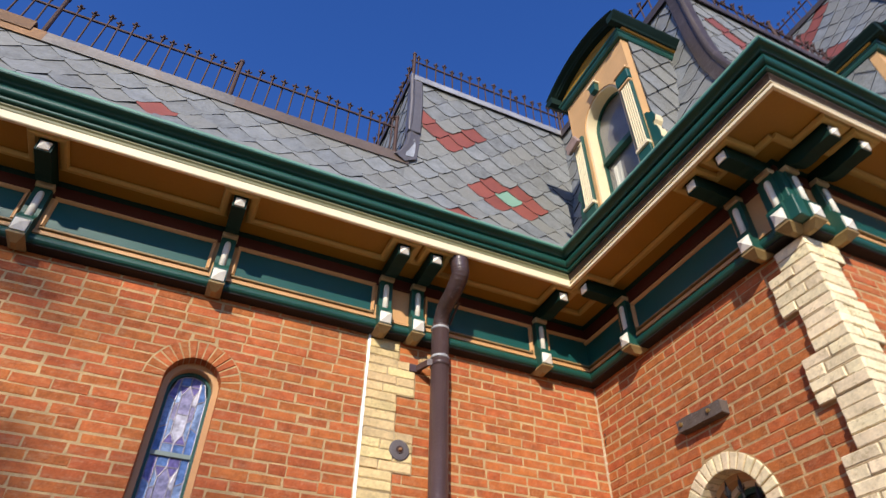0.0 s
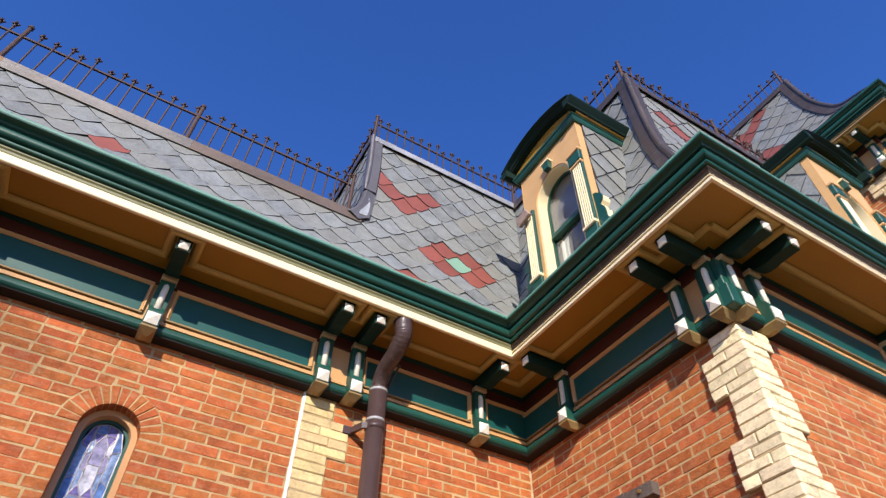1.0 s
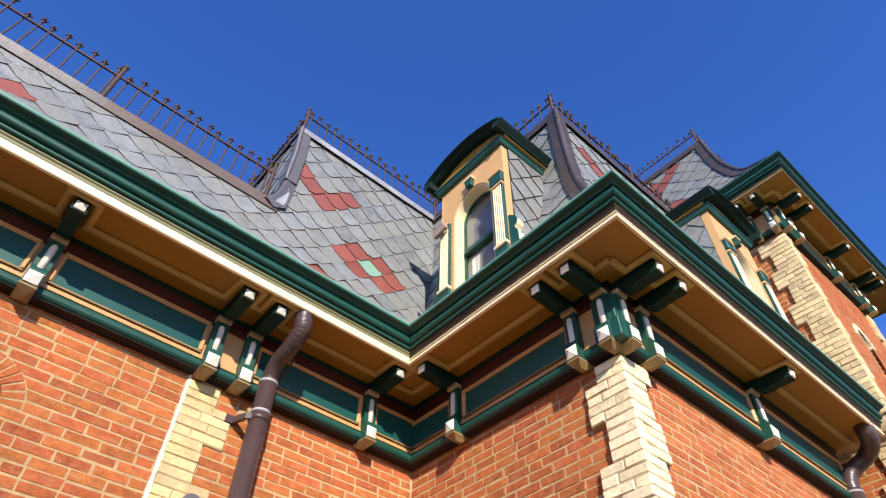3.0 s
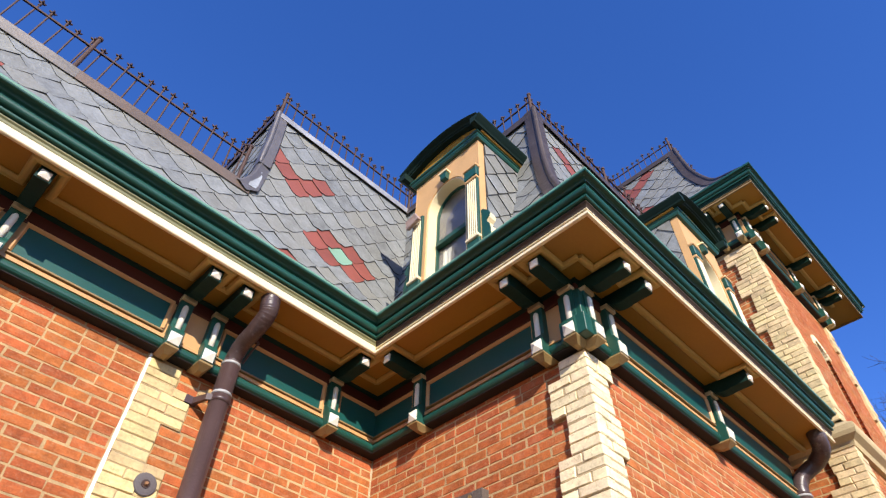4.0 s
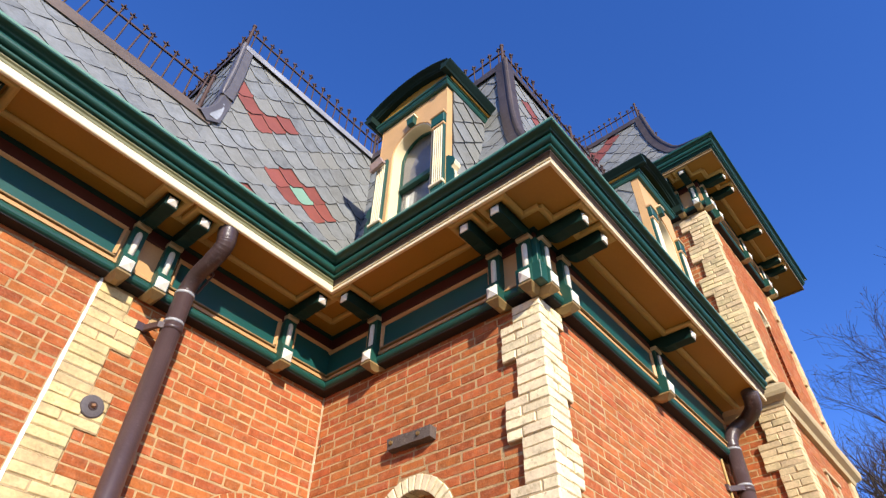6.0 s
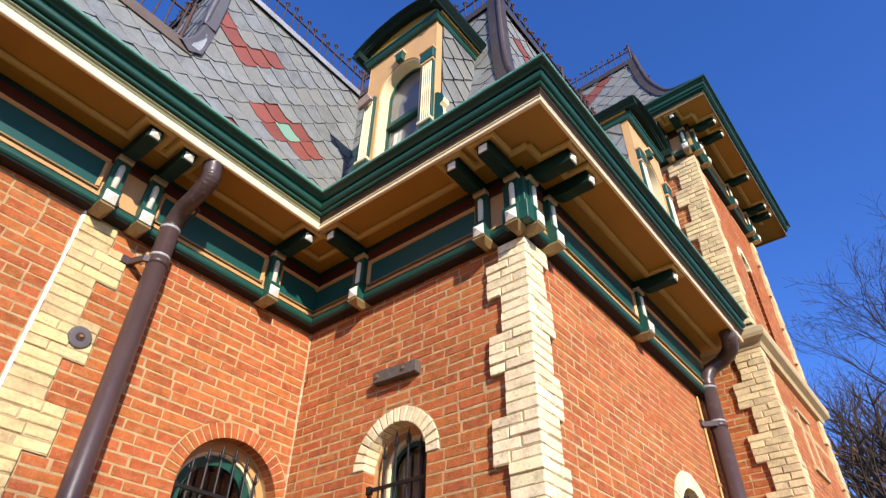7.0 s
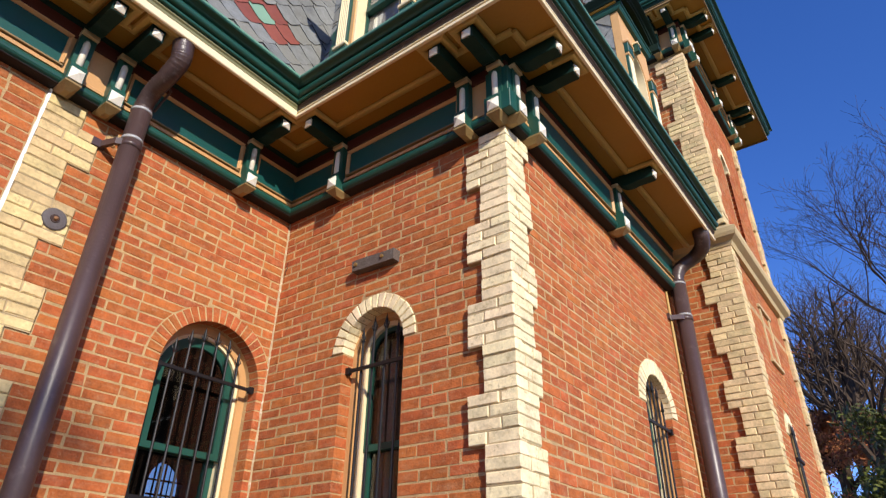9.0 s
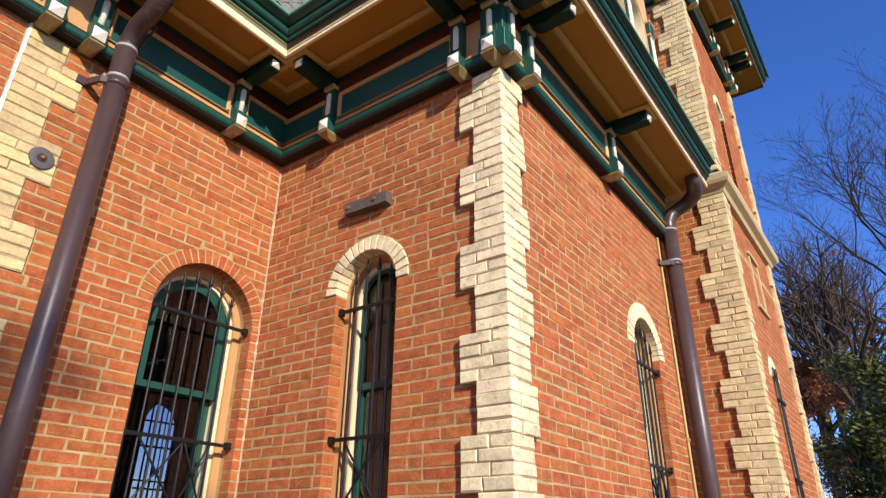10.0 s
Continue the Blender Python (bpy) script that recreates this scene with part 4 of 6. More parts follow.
def grille(frame, h, u0, u1, z_up, z_low, bars, label, foot=0.98, out=0.045):
    """A wrought iron guard: spear-headed bars, two cross bars, and crossed braces below."""
    g = empty("window_grille", frame, label, "window guard", "iron guards on the ground floor windows")
    for z in (z_up, z_low):
        bm = bmesh.new()
        box(bm, u0, u1, -out - 0.012, -out + 0.004, z - 0.012, z + 0.012)
        for u in (u0, u1):
            if out > 0:
                box(bm, u - 0.012, u + 0.012, -out - 0.002, 0.012, z - 0.022, z + 0.022)
            else:
                box(bm, u - 0.020, u + 0.020, -out - 0.020, -out + 0.014, z - 0.024, z + 0.024)
        part("cross_bar", bm, BLACK_IRON, g)
    n = len(bars)
    for u in bars:
        k = (u - h.u) / h.r
        top = h.spring + h.r * math.sqrt(max(0.0, 1 - k * k)) * 0.93 - 0.02 - 0.10 * k * k
        bm = bmesh.new()
        tube(bm, [(u, -out + 0.012, foot), (u, -out + 0.012, top - 0.09)], 0.0088, 8)
        rod = part("bar", bm, BLACK_IRON, g)
        sp = bmesh.new()
        tube(sp, [(u, -out + 0.012, top - 0.10), (u, -out + 0.012, top - 0.085), (u, -out + 0.012, top - 0.07), (u, -out + 0.012, top - 0.045), (u, -out + 0.012, top + 0.02)], [0.009, 0.017, 0.010, 0.013, 0.001], 8)
        for sg in (-1, 1):
            tube(sp, [(u, -out + 0.012, top - 0.085), (u + sg * 0.022, -out + 0.012, top - 0.07), (u + sg * 0.026, -out + 0.012, top - 0.045)], [0.006, 0.005, 0.002], 6)
        part("spear_head", sp, BLACK_IRON, rod)
    cells = [(bars[0], bars[n // 2]), (bars[n // 2], bars[-1])] if n > 4 else [(bars[0], bars[-1])]
    for a, b in cells:
        bm = bmesh.new()
        zc, hh = z_low - 0.22, 0.20
        for s in (-1, 1):
            tube(bm, [(a + 0.01, -out + 0.002, zc + s * hh), ((a + b) / 2, -out - 0.006, zc), (b - 0.01, -out + 0.002, zc - s * hh)], 0.007, 6)
        brace = part("brace", bm, BLACK_IRON, g)
        bm = bmesh.new()
        c = (a + b) / 2
        tube(bm, [(c, -out - 0.020, zc), (c, -out + 0.004, zc)], [0.018, 0.022], 10)
        part("rosette", bm, BLACK_IRON, brace)
    return g


sash_window("window_1", FRAME_A, OPEN_A, "arched green sash window behind an iron guard", 2.455, mouth=0.145, face=0.060, bead=0.024, stile=0.070, back=(0.050, 0.125))
sash_window("window_2", FRAME_B, OPEN_B, "narrow arched green sash window behind an iron guard", 2.455, curtain=((0.90, 1.07, 1.0, 3.3),), mouth=0.10, bead=0.034, stile=0.032)
sash_window("window_3", FRAME_C, OPEN_C, "arched green sash window with pale curtain behind an iron guard", 2.455, curtain=((2.22, 2.36, 1.0, 3.2), (2.46, 2.62, 1.0, 3.2)), mouth=0.075)
grille(FRAME_A, OPEN_A, -0.885, -0.095, 2.980, 2.120, [-0.771, -0.664, -0.560, -0.446, -0.338, -0.239], "black iron guard with spear heads in the arched window", out=-0.05)
grille(FRAME_B, OPEN_B, 0.862, 1.405, 2.995, 2.105, [0.973, 1.079, 1.192, 1.306], "black iron guard with spear heads in the narrow window", out=-0.05)
grille(FRAME_C, OPEN_C, 2.135, 2.745, 2.925, 2.085, [2.16, 2.26, 2.36, 2.46, 2.56, 2.66], "black iron guard with spear heads in the wing window", out=-0.03)

hanging = bpy.data.objects["window_2"]
bm = bmesh.new()
folds = [(0.80 + 0.66 * i / 30, 0.35 + 0.014 * math.sin(i * 1.3)) for i in range(31)]
rings(bm, [[(x, y, 0.95), (x, y, 3.4), (x, y + 0.004, 3.4), (x, y + 0.004, 0.95)] for x, y in folds])
part("drape", bm, surf("brown_drape", (0.26, 0.20, 0.165), 0.9, 0.25, 8.0), hanging, "dull brown drawn drape")

# stained glass
COLOURS = [surf("glass_" + n, c, 0.15, 0.75, 22.0, 60, 0.3) for n, c in (("sky_blue", (0.10, 0.17, 0.36)), ("violet", (0.14, 0.11, 0.27)), ("pearl", (0.46, 0.45, 0.50)), ("pale_blue", (0.20, 0.27, 0.42)), ("lilac", (0.25, 0.23, 0.34)))]
CAME = surf("lead_came", (0.30, 0.27, 0.30), 0.45, 0.5, 20.0, 60, 0.2, metal=0.3)


def stained_window(frame, h):
    w = empty("window_4", frame, "narrow arched stained glass window in blue and violet", "window", kind="structure")
    r = h.r
    part("lining", arch_band(bmesh.new(), h.u, r - 0.040, r + 0.02, h.spring, h.sill, 0.085, 0.20), PEACH, w, "peach painted lining")
    part("sash", arch_band(bmesh.new(), h.u, r - 0.060, r - 0.0401, h.spring, h.sill, 0.150, 0.20), GREEN, w, "green painted sash")
    part("window_sill", boxes((h.u - r - 0.03, h.u + r + 0.03, -0.04, 0.24, h.sill - 0.08, h.sill), bevel=0.008), STONE, w, "stone sill")
    s = r - 0.060
    rnd = random.Random(11)
    d = 0.175
    cell, x1 = 0.55, 0.070
    z_hi = h.spring + s
    strips = []

    def pane(poly, c):
        poly = clip(poly, 0, 1, z_hi - 0.001)
        if len(poly) < 3:
            return
        bm = bmesh.new()
        inner = []
        for p in poly:
            k = p[0] - 0.0, p[1]
            if k[1] > h.spring:
                m = math.hypot(k[0], k[1] - h.spring)
                if m > s:
                    k = (k[0] * s / m, h.spring + (k[1] - h.spring) * s / m)
            inner.append((h.u + k[0], k[1]))
        tilt = rnd.uniform(-0.002, 0.002)
        for i, (x, z) in enumerate(inner):
            bm.verts.new((x, d + tilt * (1 if i % 2 else -1), z))
        bmesh.ops.remove_doubles(bm, verts=bm.verts, dist=1e-5)
        if len(bm.verts) > 2:
            try:
                bm.faces.new(list(bm.verts))
            except ValueError:
                return
            part("pane", bm, COLOURS[c], w)
        for a, b in zip(inner, inner[1:] + inner[:1]):
            strips.append((a, b))

    z = 3.4175 - 2 * cell
    while z < z_hi:
        a, b = z, z + cell
        m, c = 0.075, 0.038
        mid = (a + b) / 2
        # a long pearl hexagon, twice framed, in a border of blues
        pane([(-c, a + m + 0.07), (0, a + m), (c, a + m + 0.07), (c, mid), (-c, mid)], 2)
        pane([(-c, mid), (c, mid), (c, b - m - 0.07), (0, b - m), (-c, b - m - 0.07)], 4)
        for sg in (-1, 1):
            pane([(sg * c, a + m + 0.07), (sg * x1, a + m), (sg * x1, mid - 0.03), (sg * c, mid - 0.05)], 3)
            pane([(sg * c, mid - 0.05), (sg * x1, mid - 0.03), (sg * x1, mid + 0.06), (sg * c, mid + 0.08)], 4)
            pane([(sg * c, mid + 0.08), (sg * x1, mid + 0.06), (sg * x1, b - m), (sg * c, b - m - 0.07)], 2 if sg > 0 else 3)
            pane([(0, a + m), (sg * x1, a + m), (sg * c, a + m + 0.07)], 1)
            pane([(0, b - m), (sg * x1, b - m), (sg * c, b - m - 0.07)], 1)
            pane([(sg * x1, a), (sg * s, a), (sg * s, mid - 0.11), (sg * x1, mid - 0.08)], 0)
            pane([(sg * x1, mid - 0.08), (sg * s, mid - 0.11), (sg * s, mid + 0.12), (sg * x1, mid + 0.09)], 3)
            pane([(sg * x1, mid + 0.09), (sg * s, mid + 0.12), (sg * s, b), (sg * x1, b)], 0 if sg > 0 else 1)
            pane([(0, a), (sg * x1, a), (sg * x1, a + m), (0, a + m)], 0 if sg > 0 else 3)
            pane([(0, b), (sg * x1, b), (sg * x1, b - m), (0, b - m)], 1 if sg > 0 else 0)
        z += cell
    bm = bmesh.new()
    seen = set()
    for a, b in strips:
        key = tuple(sorted(((round(a[0], 3), round(a[1], 3)), (round(b[0], 3), round(b[1], 3)))))
        if key in seen or math.dist(a, b) < 0.01:
            continue
        seen.add(key)
        tube(bm, [(a[0], d, a[1]), (b[0], d, b[1])], 0.0042, 6)
    part("lead_cames", bm, CAME, w, "dark lead cames")
    part("glazing_bar", boxes((h.u - s, h.u + s, d - 0.02, d + 0.01, 3.404, 3.431)), PALE_BAR, w, "pale grey-green glazing bar")
    return w


PALE_BAR = surf("chalky_grey_green_paint", (0.20, 0.25, 0.22), 0.6, 0.2, 8.0)
stained_window(FRAME_A, OPEN_STAINED)

# ---- inside of the building, seen dimly through the glass ----
FAR = Opening(1.72, 0.285, 2.90, 1.2, 0.24)
inside = empty("interior", Matrix.Identity(4), "plastered interior, indoor shade in its colour, with one far arched window", "room", kind="structure")
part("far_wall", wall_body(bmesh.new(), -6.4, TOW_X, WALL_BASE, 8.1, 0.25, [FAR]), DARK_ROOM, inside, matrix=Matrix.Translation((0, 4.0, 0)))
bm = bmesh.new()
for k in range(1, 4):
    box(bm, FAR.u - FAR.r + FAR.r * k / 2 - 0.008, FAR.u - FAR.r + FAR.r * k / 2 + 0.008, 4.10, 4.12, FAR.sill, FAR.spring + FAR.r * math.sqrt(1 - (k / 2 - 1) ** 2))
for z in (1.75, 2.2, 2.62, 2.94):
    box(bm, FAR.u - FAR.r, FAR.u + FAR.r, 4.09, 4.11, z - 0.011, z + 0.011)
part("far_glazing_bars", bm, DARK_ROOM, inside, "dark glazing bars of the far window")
# Unseen wall added at the cut left end to keep daylight out.
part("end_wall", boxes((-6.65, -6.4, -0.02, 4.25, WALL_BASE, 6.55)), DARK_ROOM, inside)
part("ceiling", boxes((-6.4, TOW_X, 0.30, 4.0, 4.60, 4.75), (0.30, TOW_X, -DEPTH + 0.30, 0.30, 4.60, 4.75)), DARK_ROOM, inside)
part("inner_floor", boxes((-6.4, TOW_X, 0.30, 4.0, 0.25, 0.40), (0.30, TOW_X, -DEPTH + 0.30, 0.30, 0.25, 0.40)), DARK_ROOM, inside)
bm = bmesh.new()
for u in (1.58, 1.66, 1.74, 1.82):
    tube(bm, [(u, 4.02, 1.2), (u, 4.02, 3.1)], 0.008, 6)
for z in (2.1, 2.75):
    box(bm, 1.46, 1.94, 4.01, 4.03, z - 0.012, z + 0.012)
part("far_guard", bm, BLACK_IRON, inside)

# ---- dormers ----
CAP_GREEN = surf("very_dark_green_paint", (0.004, 0.018, 0.014), 0.7, 0.3, 3.0, 40, 0.1)
for dull in (CAP_GREEN, DARK_GREEN, MAROON):
    dull.node_tree.nodes["Principled BSDF"].inputs["Specular IOR Level"].default_value = 0.2


def dormer(frame, name_label, front=0.49, lean_left=True, seed=4):
    """A wooden dormer with an arched sash, fluted pilasters, scrolls, and a segmental cap. Its axis is u = 0."""
    dm = empty("dormer_window", frame, name_label, "dormer", "dormers of the mansard roof")
    d = -front
    hw, z0, z1 = 0.50, 5.32, 7.21
    win = Opening(0.0, 0.300, 6.605, 5.50, 0.32)
    bm = wall_body(bmesh.new(), -hw, hw, z0, z1, 0.07, [win])
    bm.transform(Matrix.Translation((0, d, 0)))
    part("front_wall", bm, DORMER_PAINT, dm, "peach painted boarded front")
    part("arch_reveal", arch_band(bmesh.new(), 0, 0.282, 0.300, 6.605, 5.50, d + 0.012, d + 0.16), CREAM, dm, "cream arched frame")
    jamb = part("jamb", arch_band(bmesh.new(), 0, 0.262, 0.2819, 6.605, 5.50, d + 0.122, d + 0.150), GREEN, dm, "green inner frame")
    # Grey sheet added behind the panes; its colour stands for their sky reflection.
    part("blind", boxes((-0.30, 0.30, d + 0.168, d + 0.173, 5.52, 6.90)), surf("grey_pane_reflection", (0.26, 0.245, 0.245), 0.9, 0.25, 5.0, 20), dm, "grey sheet standing for the sky reflected in the glass")
    part("upper_glass", arch_sheet(bmesh.new(), 0, 0.263, 6.605, 6.20, d + 0.132), DULL_GLASS, jamb, "dark glass").visible_shadow = False
    part("lower_glass", boxes((-0.263, 0.263, d + 0.14, d + 0.144, 5.52, 6.20)), DULL_GLASS, jamb, "dark glass").visible_shadow = False
    part("meeting_rail", boxes((-0.261, 0.261, d + 0.10, d + 0.16, 6.165, 6.225), bevel=0.004), GREEN, jamb, "green meeting rail")
    bm = bmesh.new()
    pts = [(-0.20 + 0.10 * i / 10, d + 0.156 + 0.006 * math.sin(i * 1.7)) for i in range(11)]
    rings(bm, [[(x, y, 5.5), (x + 0.03 * (1 if x > -0.15 else 0), y, 6.1), (x, y + 0.004, 6.1), (x, y + 0.004, 5.5)] for x, y in pts])
    part("curtain", bm, CURTAIN, dm, "pale drawn curtain")
    # Dark sheet behind the window in place of the unlit room.
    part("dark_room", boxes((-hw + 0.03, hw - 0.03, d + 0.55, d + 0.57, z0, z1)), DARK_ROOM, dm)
    # pilasters
    for sg in (-1, 1):
        u0 = sg * 0.418
        pilaster = part("pilaster", boxes((u0 - 0.080, u0 + 0.080, d - 0.030, d, 5.50, 6.60), bevel=0.003), GREEN, dm, "green pilaster board")
        for k in range(5):
            c = u0 - 0.052 + 0.026 * k
            bm = bmesh.new()
            prism(bm, [(0.0085 * math.cos(a), 0.0085 * math.sin(a)) for a in [math.pi * i / 6 for i in range(7)]], 5.74, 6.52, lambda p, q, s: (c + p, d - 0.030 - q, s))
            part("flute", bm, CREAM, pilaster, "cream reed")
        part("pilaster_base", boxes((u0 - 0.088, u0 + 0.088, d - 0.050, d, 5.70, 5.735), bevel=0.006), CREAM, pilaster, "cream base moulding")
        if sg > 0 or not lean_left:
            part("necking", boxes((u0 - 0.086, u0 + 0.086, d - 0.044, d, 6.535, 6.565), bevel=0.006), DORMER_PAINT, pilaster, "peach necking")
            part("capital", boxes((u0 - 0.090, u0 + 0.090, d - 0.048, d, 6.57, 6.70), bevel=0.006), GREEN, pilaster, "green capital block")
            part("abacus", boxes((u0 - 0.100, u0 + 0.100, d - 0.060, d, 6.70, 6.73), bevel=0.006), DORMER_PAINT, pilaster, "peach abacus")
        else:
            bm = boxes((-0.10, 0.10, -0.05, 0.0, -0.02, 0.02), (-0.085, 0.085, -0.035, 0.0, 0.02, 0.075), bevel=0.006)
            part("broken_cap", bm, surf("bare_weathered_timber", (0.36, 0.25, 0.21), 0.8, 0.35, 12.0, 60, 0.4), pilaster, "loose weathered capital hanging askew", matrix=Matrix.Translation((u0 - 0.01, d - 0.055, 6.50)) @ Matrix.Rotation(radians(-12), 4, "Y") @ Matrix.Rotation(radians(25), 4, "X"))
        # scroll at the foot
        bm = bmesh.new()
        out = [(0.0, 5.50), (0.175, 5.50), (0.178, 5.585), (0.160, 5.64), (0.125, 5.665), (0.105, 5.71), (0.108, 5.77), (0.098, 5.83), (0.070, 5.865), (0.066, 5.90), (0.100, 5.925), (0.112, 5.96), (0.096, 6.005), (0.060, 6.030), (0.040, 6.055), (0.0, 6.065)]
        prism(bm, [(sg * (hw + p), q) for p, q in out], d, d + 0.014, lambda p, q, s: (p, s, q))
        scroll = part("scroll", bm, GREEN, dm, "green scroll bracket")
        bm = bmesh.new()
        prism(bm, [(sg * (hw + p * 0.93), 5.50 + (q - 5.50) * 0.992) for p, q in out], d + 0.0145, d + 0.095, lambda p, q, s: (p, s, q))
        part("scroll_edge", bm, CREAM, scroll, "worn cream edge of the scroll")
    bm = bmesh.new()
    prism(bm, [(-0.040, 6.905), (0.040, 6.905), (0.052, 7.000), (-0.052, 7.000)], d - 0.05, d, lambda p, q, s: (p, s, q))
    keystone = part("keystone", bm, GREEN, dm, "green keystone")
    part("keystone_cap", boxes((-0.066, 0.066, d - 0.06, d, 7.001, 7.020)), CREAM, keystone)
    # cheeks in slate
    rnd = random.Random(seed)
    for sg in (-1, 1):
        bm = bmesh.new()
        box(bm, sg * (hw - 0.03), sg * (hw - 0.001), d + 0.0701, d + 0.75, z0, z1)
        cheek = part("cheek", bm, DECK, dm, "slated cheek")
        part("corner_board", boxes((sg * hw - 0.008, sg * hw + 0.006, d - 0.002, d + 0.08, z0, z1)), DORMER_PAINT, dm)
        e, wd = 0.165, 0.315
        for r in range(11):
            for i in range(-1, 3):
                yc = d + 0.08 + (i + 0.5 * (r % 2)) * wd
                za = 5.34 + r * e
                poly = [(yc, za), (yc + wd / 2 - 0.002, za + e), (yc + wd / 2 - 0.002, za + 2 * e), (yc - wd / 2 + 0.002, za + 2 * e), (yc - wd / 2 + 0.002, za + e)]
                poly = clip(clip(clip(poly, -1, 0, -(d + 0.081)), 1, 0, d + 0.74), 0, 1, z1 - 0.005)
                if len(poly) < 3:
                    continue
                j = rnd.uniform(0, 0.003)
                vs = [(sg * (hw + 0.002 + k + (0.022 + 2 * j) * max(0, 1 - (q - za) / (2 * e))), p, q) for k in (0, 0.010) for p, q in poly]
                m = len(poly)
                raw("slate", vs, [tuple(range(m, 2 * m)), tuple(range(m))] + [(x, (x + 1) % m, (x + 1) % m + m, x + m) for x in range(m)], SLATE, cheek, edge=SLATE_EDGE)
    # entablature and segmental cap
    W = 0.60

    def front_sweep(prof, wide):
        """A moulding along the front and back along both sides."""
        return plan_sweep(bmesh.new(), [(-wide, d + 0.8), (-wide, d - (wide - hw)), (wide, d - (wide - hw)), (wide, d + 0.8)], prof)

    part("lower_cornice", front_sweep([(-0.06, 7.19), (-0.02, 7.19), (-0.005, 7.21), (0.0, 7.235), (0.012, 7.24), (0.012, 7.265), (-0.06, 7.265)], 0.555), GREEN, dm, "green lower cornice")
    part("soffit", boxes((-0.55, 0.55, d - 0.05, d + 0.8, 7.2105, 7.25)), OCHRE, dm, "ochre cap soffit")
    rise, base = 0.15, 7.280
    rad = (W * W + rise * rise) / (2 * rise)

    def arc(off, n=20):
        a = math.asin(W / rad)
        return [((rad + off) * math.sin(-a + 2 * a * i / n), base + rise - rad + (rad + off) * math.cos(-a + 2 * a * i / n)) for i in range(n + 1)]

    bm = bmesh.new()
    prism(bm, arc(0.061) + [(W * 0.98, 7.26), (-W * 0.98, 7.26)], d - 0.02, d + 0.75, lambda p, q, s: (p, s, q))
    part("tympanum", bm, OCHRE, dm, "ochre tympanum")
    bm = bmesh.new()
    steps = [(0.062, -0.03), (0.062, -0.080), (0.070, -0.086), (0.074, -0.10), (0.086, -0.112), (0.098, -0.150), (0.106, -0.164), (0.114, -0.164), (0.114, 0.75), (0.062, 0.75)]
    n = 24
    loops = []
    for i in range(n + 1):
        lp = []
        for off, dd in steps:
            p, q = arc(off, n)[i]
            lp.append((p, d + dd, q))
        loops.append(lp)
    rings(bm, loops)
    part("cap_moulding", bm, CAP_GREEN, dm, "dark green segmental cap moulding")
    bm = bmesh.new()
    for sg in (-1, 1):
        p, q = arc(0.0)[20]
        prof = [(p - 0.05, q - 0.005), (p + 0.015, q - 0.005), (p + 0.028, q + 0.012), (p + 0.050, q + 0.030), (p + 0.085, q + 0.062), (p + 0.092, q + 0.078), (p - 0.05, q + 0.090)]
        prism(bm, [(sg * x, y) for x, y in prof], d - 0.155, d + 0.75, lambda x, y, s: (x, s, y))
    part("side_moulding", bm, CAP_GREEN, dm, "dark green side eaves of the cap")
    return dm


dormer(FRAME_B @ Matrix.Translation((1.355, 0, -0.018)) @ Matrix.Diagonal((0.88, 1, 1, 1)), "arched wooden dormer with a loose pilaster cap", lean_left=True)
dormer(FRAME_C @ Matrix.Translation((2.09, 0.02, -0.13)) @ Matrix.Diagonal((0.80, 1, 1, 1)), "arched wooden dormer in peach and green beside the tower", lean_left=False, seed=6)

